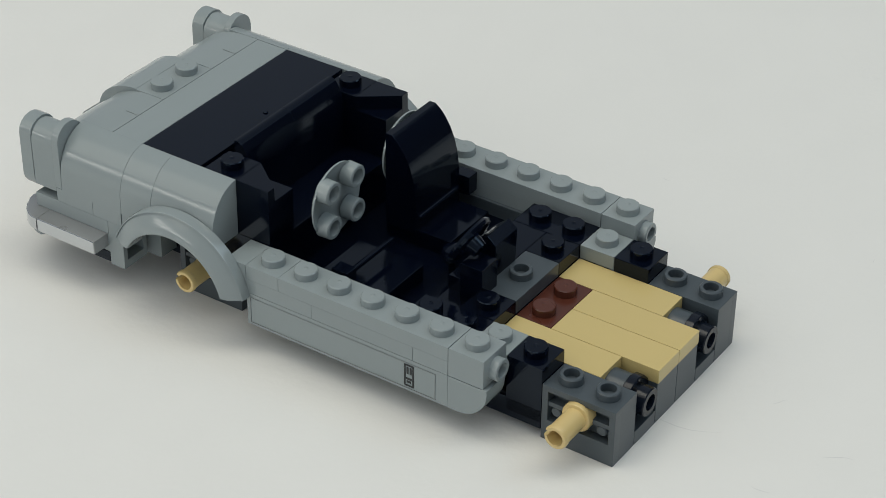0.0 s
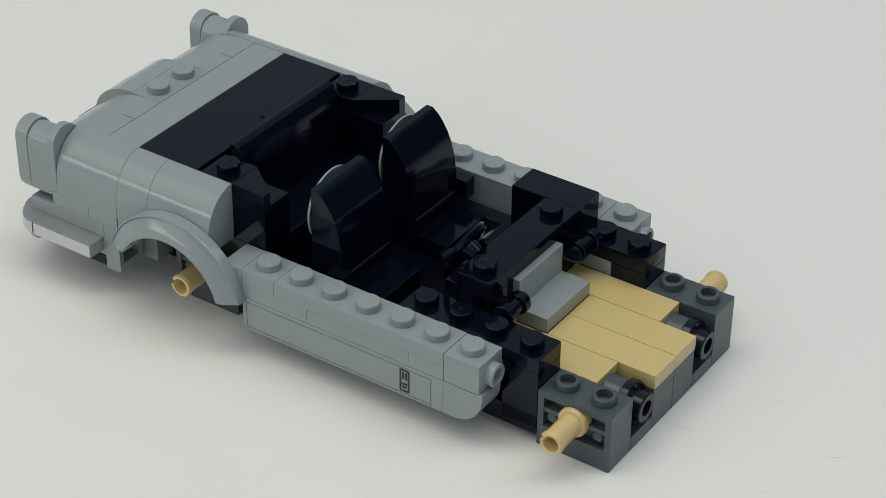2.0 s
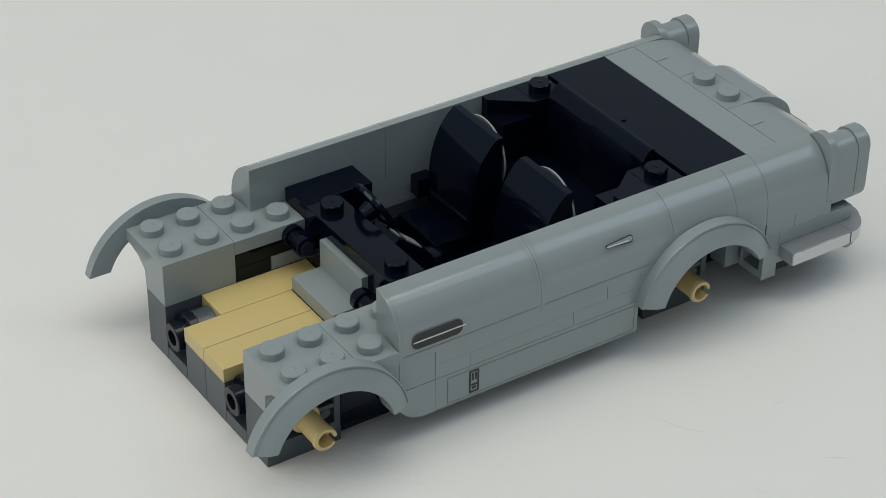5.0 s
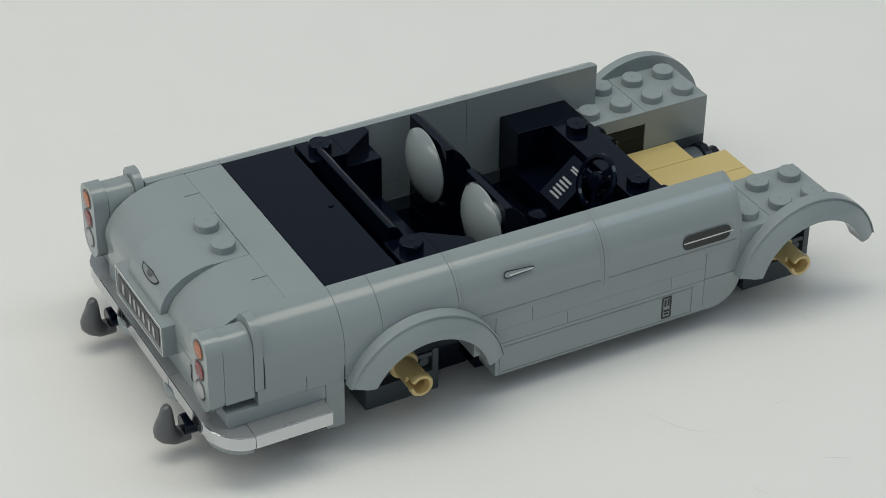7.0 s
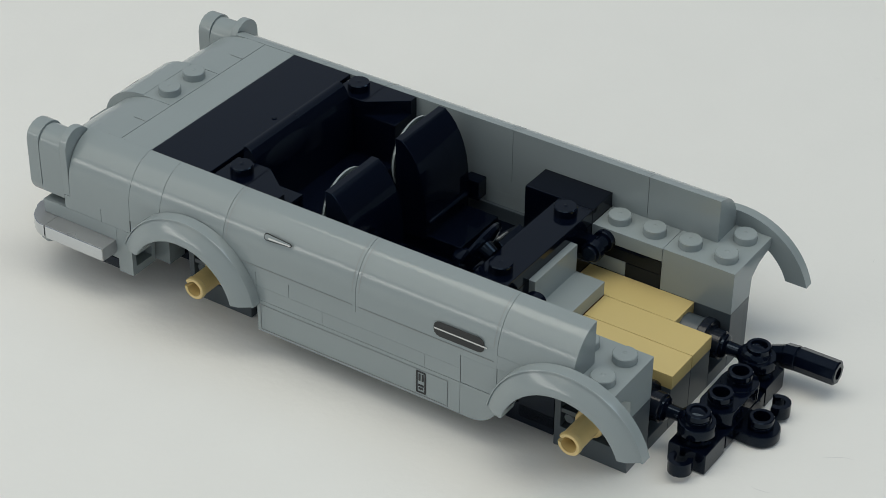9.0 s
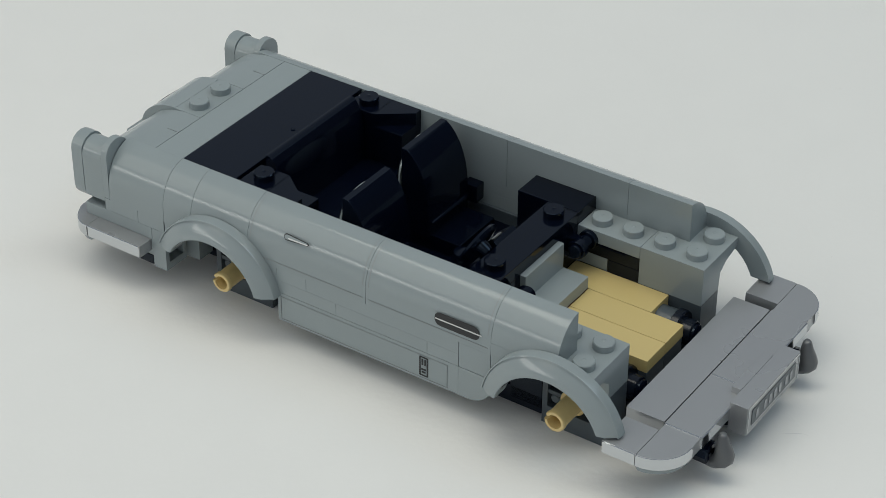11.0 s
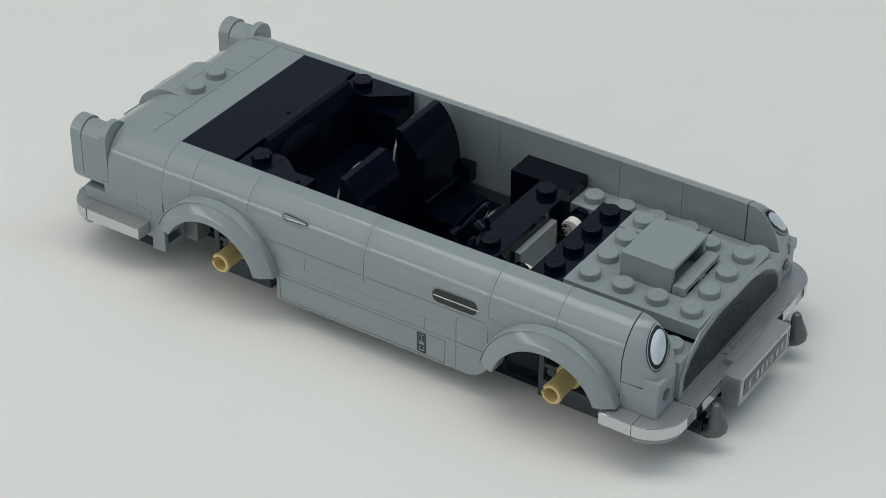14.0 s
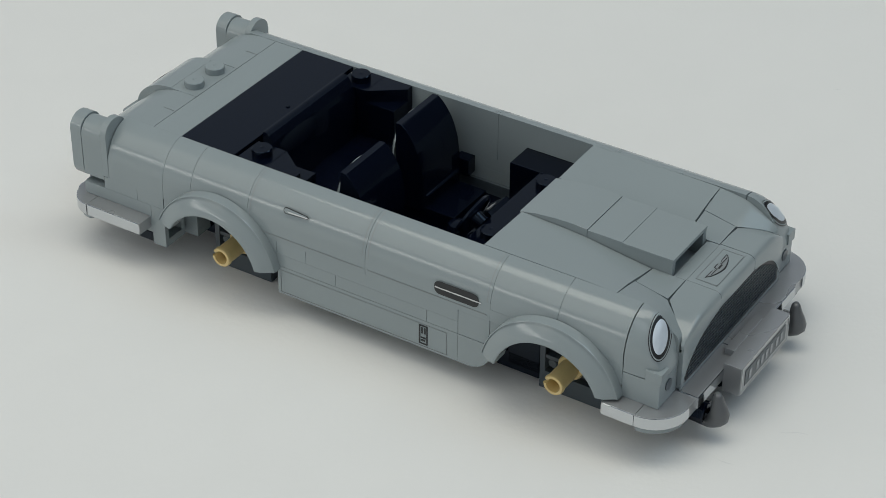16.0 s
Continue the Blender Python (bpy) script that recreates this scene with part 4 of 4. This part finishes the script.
    for i in range(11):
        z = 4.7 + 0.28 * i
        w = 2.68 if z < 5.5 else 2.68 - (z - 5.5) ** 1.35 * 0.5
        brick("grille_slat", DG, 2.22, 2.255, -w, w, z, z + 0.08, None, 0, "", False, gp)
    for i in range(27):
        y = -2.6 + 0.2 * i
        top = 7.7 if abs(y) < 0.9 else 7.7 - (abs(y) - 0.9) * 0.8 if abs(y) < 2 else 6.6 - (abs(y) - 2) * 1.8
        brick("grille_upright", DG, 2.22, 2.25, y - 0.015, y + 0.015, 4.55, top, None, 0, "", False, gp, 0)
    edge = [(y * 1.02, z + (0.06 if z > 5 else -0.05)) for y, z in inner]
    bm = bmesh.new()
    prism(bm, edge, 2.2, 2.228, "x")
    part("grille_rim", bm, GUN, gp)
    # second layer behind the scoop
    brick("black_plate", BK, -4, -2, -3, 3, 7.3, 8.3, "all", 14.1, "black studded plate behind the bonnet")
    brick("scuttle_plate", LG, -2.4, -0.6, -0.97, 0.97, 8.2, 9, [(-1.9, -0.5), (-1.9, 0.5), (-1.0, -0.5), (-1.0, 0.5)], 14.2)
    brick("scoop_tile", LG, -1.8, -0.72, -1, 1, 9, 10.2, None, 14.3)
    pts = [(-1.8, 8.4), (-1.8, 10.25), (-2.2, 10.3), (-2.8, 10.25), (-3.4, 10.1), (-3.9, 9.85), (-3.9, 9.5), (-3.3, 9.0), (-2.6, 8.4)]
    solid("scoop_slope", LG, pts, -1, 1, "y", 14.5)
    # bonnet skins
    for s, t, t2 in ((1, 14.6, 14.8), (-1, 15.0, 15.3)):
        rows = []
        for x, zi, zo in ((-3.82, 9.9, 10.02), (-2.6, 9.8, 10.02), (-1.7, 9.62, 10.02), (-0.8, 9.3, 10.0), (-0.2, 9.1, 9.98), (0.2, 8.98, 9.95)):
            rows.append([(x, 1.02 * s, zi), (x, 1.7 * s, zi * 0.6 + zo * 0.4), (x, 2.35 * s, zi * 0.2 + zo * 0.8), (x, 2.985 * s, zo), (x, 2.985 * s, 8.1), (x, 1.02 * s, 8.1)])
        bm = bmesh.new()
        loft(bm, rows)
        part("bonnet_panel", bm, LG, None, "light grey smooth bonnet panel", t)
        rows = []
        for x, yi, zi, zo in ((0.22, 2.02, 9.45, 9.93), (0.6, 2.02, 9.28, 9.84), (0.95, 2.02, 9.08, 9.7), (1.2, 2.04, 8.93, 9.5), (1.5, 2.3, 8.72, 9.1), (1.8, 2.57, 8.45, 8.6), (2.0, 2.74, 8.2, 8.22), (2.08, 2.82, 7.9, 7.9)):
            rows.append([(x, yi * s, zi), (x, (yi + 2.985) / 2 * s, zi * 0.45 + zo * 0.55), (x, 2.985 * s, zo), (x, 2.985 * s, 6.4), (x, yi * s, 7.6)])
        bm = bmesh.new()
        loft(bm, rows)
        part("bonnet_corner", bm, LG, None, "light grey wedge beside the headlamp", t2)
    brick("corner_stud_plate", LG, 0.25, 1.25, 2, 2.97, 7.2, 8.2, [(0.75, 2.45)], 14.7)
    # smooth pieces that close the bonnet and the nose
    for s, t, t2 in ((1, 15.9, 15.7), (-1, 15.5, 15.3)):
        rows = []
        for x, z1, z2 in ((0.24, 9.0, 9.44), (0.6, 8.98, 9.26), (0.95, 8.96, 9.08), (1.2, 8.95, 8.98)):
            rows.append([(x, 1.01 * s, z1), (x, 1.5 * s, z1 * 0.55 + z2 * 0.45), (x, 2.0 * s, z2), (x, 2.0 * s, 8.56), (x, 1.01 * s, 8.56)])
        bm = bmesh.new()
        loft(bm, rows)
        part("bonnet_infill", bm, LG, None, "", t)
        rows = []
        for y, xb, xf, z, zb in ((1.01, 1.235, 2.29, 9.0, 7.86), (1.5, 1.235, 2.29, 8.98, 7.62), (2.0, 1.25, 2.28, 8.9, 7.2), (2.3, 1.53, 2.27, 8.7, 6.72), (2.6, 1.83, 2.26, 8.35, 6.0), (2.85, 2.08, 2.24, 7.95, 5.0), (2.985, 2.13, 2.22, 7.6, 4.6)):
            low = min(8.55, z - 0.3)
            rows.append([(xb, y * s, z), (xf - 0.2 * (xf - xb), y * s, z - 0.03), (xf - 0.1 * (xf - xb), y * s, z - 0.1), (xf - 0.03 * (xf - xb), y * s, z - 0.26), (xf, y * s, z - 0.55), (xf, y * s, zb), (xf - 0.05, y * s, zb), (xf - 0.06, y * s, low), (xb, y * s, low)])
        bm = bmesh.new()
        loft(bm, rows)
        part("nose_corner", bm, LG, None, "light grey curved nose corner", t2)
    prof = [(1.235, 9.0), (2.08, 8.97), (2.185, 8.9), (2.26, 8.74), (2.29, 8.45), (2.29, 7.85), (2.24, 7.85), (2.23, 8.55), (1.235, 8.55)]
    solid("nose_centre", LG, prof, -1, 1, "y", 15.6, "light grey curved nose piece")
    badge = brick("nose_badge", LG, 1.38, 2.04, -0.84, 0.84, 8.93, 9.012, None, 16.0, "grey sticker with a dark winged shape")
    m = Matrix.Translation(V(1.72, 0.0, 9.012)) @ pose(0, 0, 0, 0, 0, 90)
    half = [(0.0, -0.15), (0.16, -0.13), (0.36, -0.07), (0.54, 0.02), (0.66, 0.13), (0.3, 0.12), (0.13, 0.06), (0.1, 0.14)]
    wing = half + [(-u, v) for u, v in half[:0:-1]]
    print_shape("emblem_print", badge, INK, m, wing, 0.0)
    print_shape("emblem_print", badge, LINE, m, [(u * 0.9, v * 0.74) for u, v in wing], 0.00008)
    bars(badge, INK, m @ Matrix.Translation((0, 0, 0.00014)), [(0, 0, 0.2, 0.05), (-0.3, 0.03, 0.36, 0.02), (0.3, 0.03, 0.36, 0.02)], name="emblem_print")
    bars(badge, LINE, m, [(0, 0.31, 1.62, 0.016), (0, -0.31, 1.62, 0.016), (-0.81, 0, 0.016, 0.62), (0.81, 0, 0.016, 0.62)], name="sticker_edge")


build_chassis()
build_cockpit()
build_sills()
build_body()
build_tail()
build_nose()
build_engine()

# ---- movement ----
# seconds, x, y, turn of the car on the table; steps while it is turned by hand
CAR = [
    (0, 0.0455, 0.3413, -33.63), (0.5, 0.0450, 0.3410, -33.38), (1, 0.0455, 0.3408, -33.47), (1.5, 0.0446, 0.3402, -33.71),
    (2, 0.0447, 0.3395, -33.84), (2.5, 0.0443, 0.3394, -33.85), (3, 0.0443, 0.3397, -33.94), (3.1, 0.0443, 0.3397, -33.94), (3.2, 0.0388, 0.3289, -47.43),
    (3.3, 0.0338, 0.3222, -54.26), (3.4, 0.0228, 0.3170, -66.08), (3.5, 0.0228, 0.3170, -66.08), (3.6, 0.0111, 0.3131, -74.63),
    (3.7, -0.0019, 0.3108, -84.63), (3.8, -0.0173, 0.3110, -96.98), (3.9, -0.0281, 0.3131, -106.65), (4, -0.0281, 0.3131, -106.65),
    (4.1, -0.0350, 0.3179, -113.73), (4.2, -0.0431, 0.3235, -123.37), (4.4, -0.0455, 0.3400, -145), (5.1, -0.0455, 0.3400, -147),
    (5.4, -0.063, 0.365, -172), (5.7, -0.067, 0.398, -205), (6.0, -0.045, 0.435, -238), (6.3, -0.0020, 0.4526, -268.8),
    (6.4, 0.0163, 0.4523, -281.57), (6.5, 0.0163, 0.4523, -281.57), (6.6, 0.0302, 0.4465, -291.68), (6.7, 0.0345, 0.4441, -296.64), (6.8, 0.0616, 0.4292, -314.37),
    (6.9, 0.0653, 0.4084, -331.45), (7, 0.0653, 0.4084, -331.45), (7.1, 0.0711, 0.3885, -345.97), (7.2, 0.0738, 0.3673, -360.51), (7.3, 0.0655, 0.3476, -377.79),
    (7.4, 0.0547, 0.3404, -387.88), (7.5, 0.0547, 0.3404, -387.88), (7.6, 0.0491, 0.3383, -391.94), (8, 0.0484, 0.3392, -393.18), (8.5, 0.0480, 0.3395, -392.93),
    (9, 0.0478, 0.3396, -393.26), (9.2, 0.0476, 0.3396, -393.30), (11.5, 0.0478, 0.3400, -394.04), (12, 0.0473, 0.3430, -394.23), (12.5, 0.0470, 0.3443, -393.95), (13, 0.0475, 0.3455, -393.27),
    (13.5, 0.0473, 0.3471, -393.04), (14, 0.0471, 0.3491, -392.81), (14.5, 0.0472, 0.3493, -392.79), (15, 0.0472, 0.3508, -392.48),
    (15.5, 0.0472, 0.3522, -392.41), (16, 0.0474, 0.3525, -392.14)]


def car_pose(t):
    for (t0, *a), (t1, *b) in zip(CAR, CAR[1:]):
        if t0 <= t <= t1:
            k = (t - t0) / (t1 - t0)
            x, y, r = [u + (v - u) * k for u, v in zip(a, b)]
            return pose(x, y, 0, 0, 0, r)


def motions():
    walk(car, [(t, pose(x, y, 0, 0, 0, r)) for t, x, y, r in CAR])
    # loose pieces wait in rows on the table beside the set, then are put on
    turning = [t for t, *_ in CAR if 3.1 <= t <= 7.6] + [8.5]
    for i, (ob, t) in enumerate(LATE):
        co = [v.co for v in ob.data.vertices]
        c = Vector([(min(p[k] for p in co) + max(p[k] for p in co)) / 2 for k in range(3)])
        c.z = min(p.z for p in co)
        rest = pose(0.34 + 0.075 * (i % 4), 0.12 + 0.045 * (i // 4), 0, 0, 0, -33) @ Matrix.Translation(-c)
        rows = []
        for q in sorted({0.0} | {q for q in turning if q < t - 0.05}):
            rows.append((q, car_pose(q).inverted() @ rest))
        before = t - 2 / FPS
        rows.append((before, car_pose(before).inverted() @ rest))
        stage = STAGES.pop(ob.name, [])
        on = stage[0][1] if stage and stage[0][0] < t else Matrix()
        rows.append((t - 1 / FPS, on))
        rows += [r for r in stage if r[0] > t]
        rows.append((16.0, rows[-1][1]))
        walk(ob, rows)
    for name, stage in STAGES.items():
        walk(bpy.data.objects[name], [(0, Matrix())] + stage + [(16.0, stage[-1][1])])


motions()
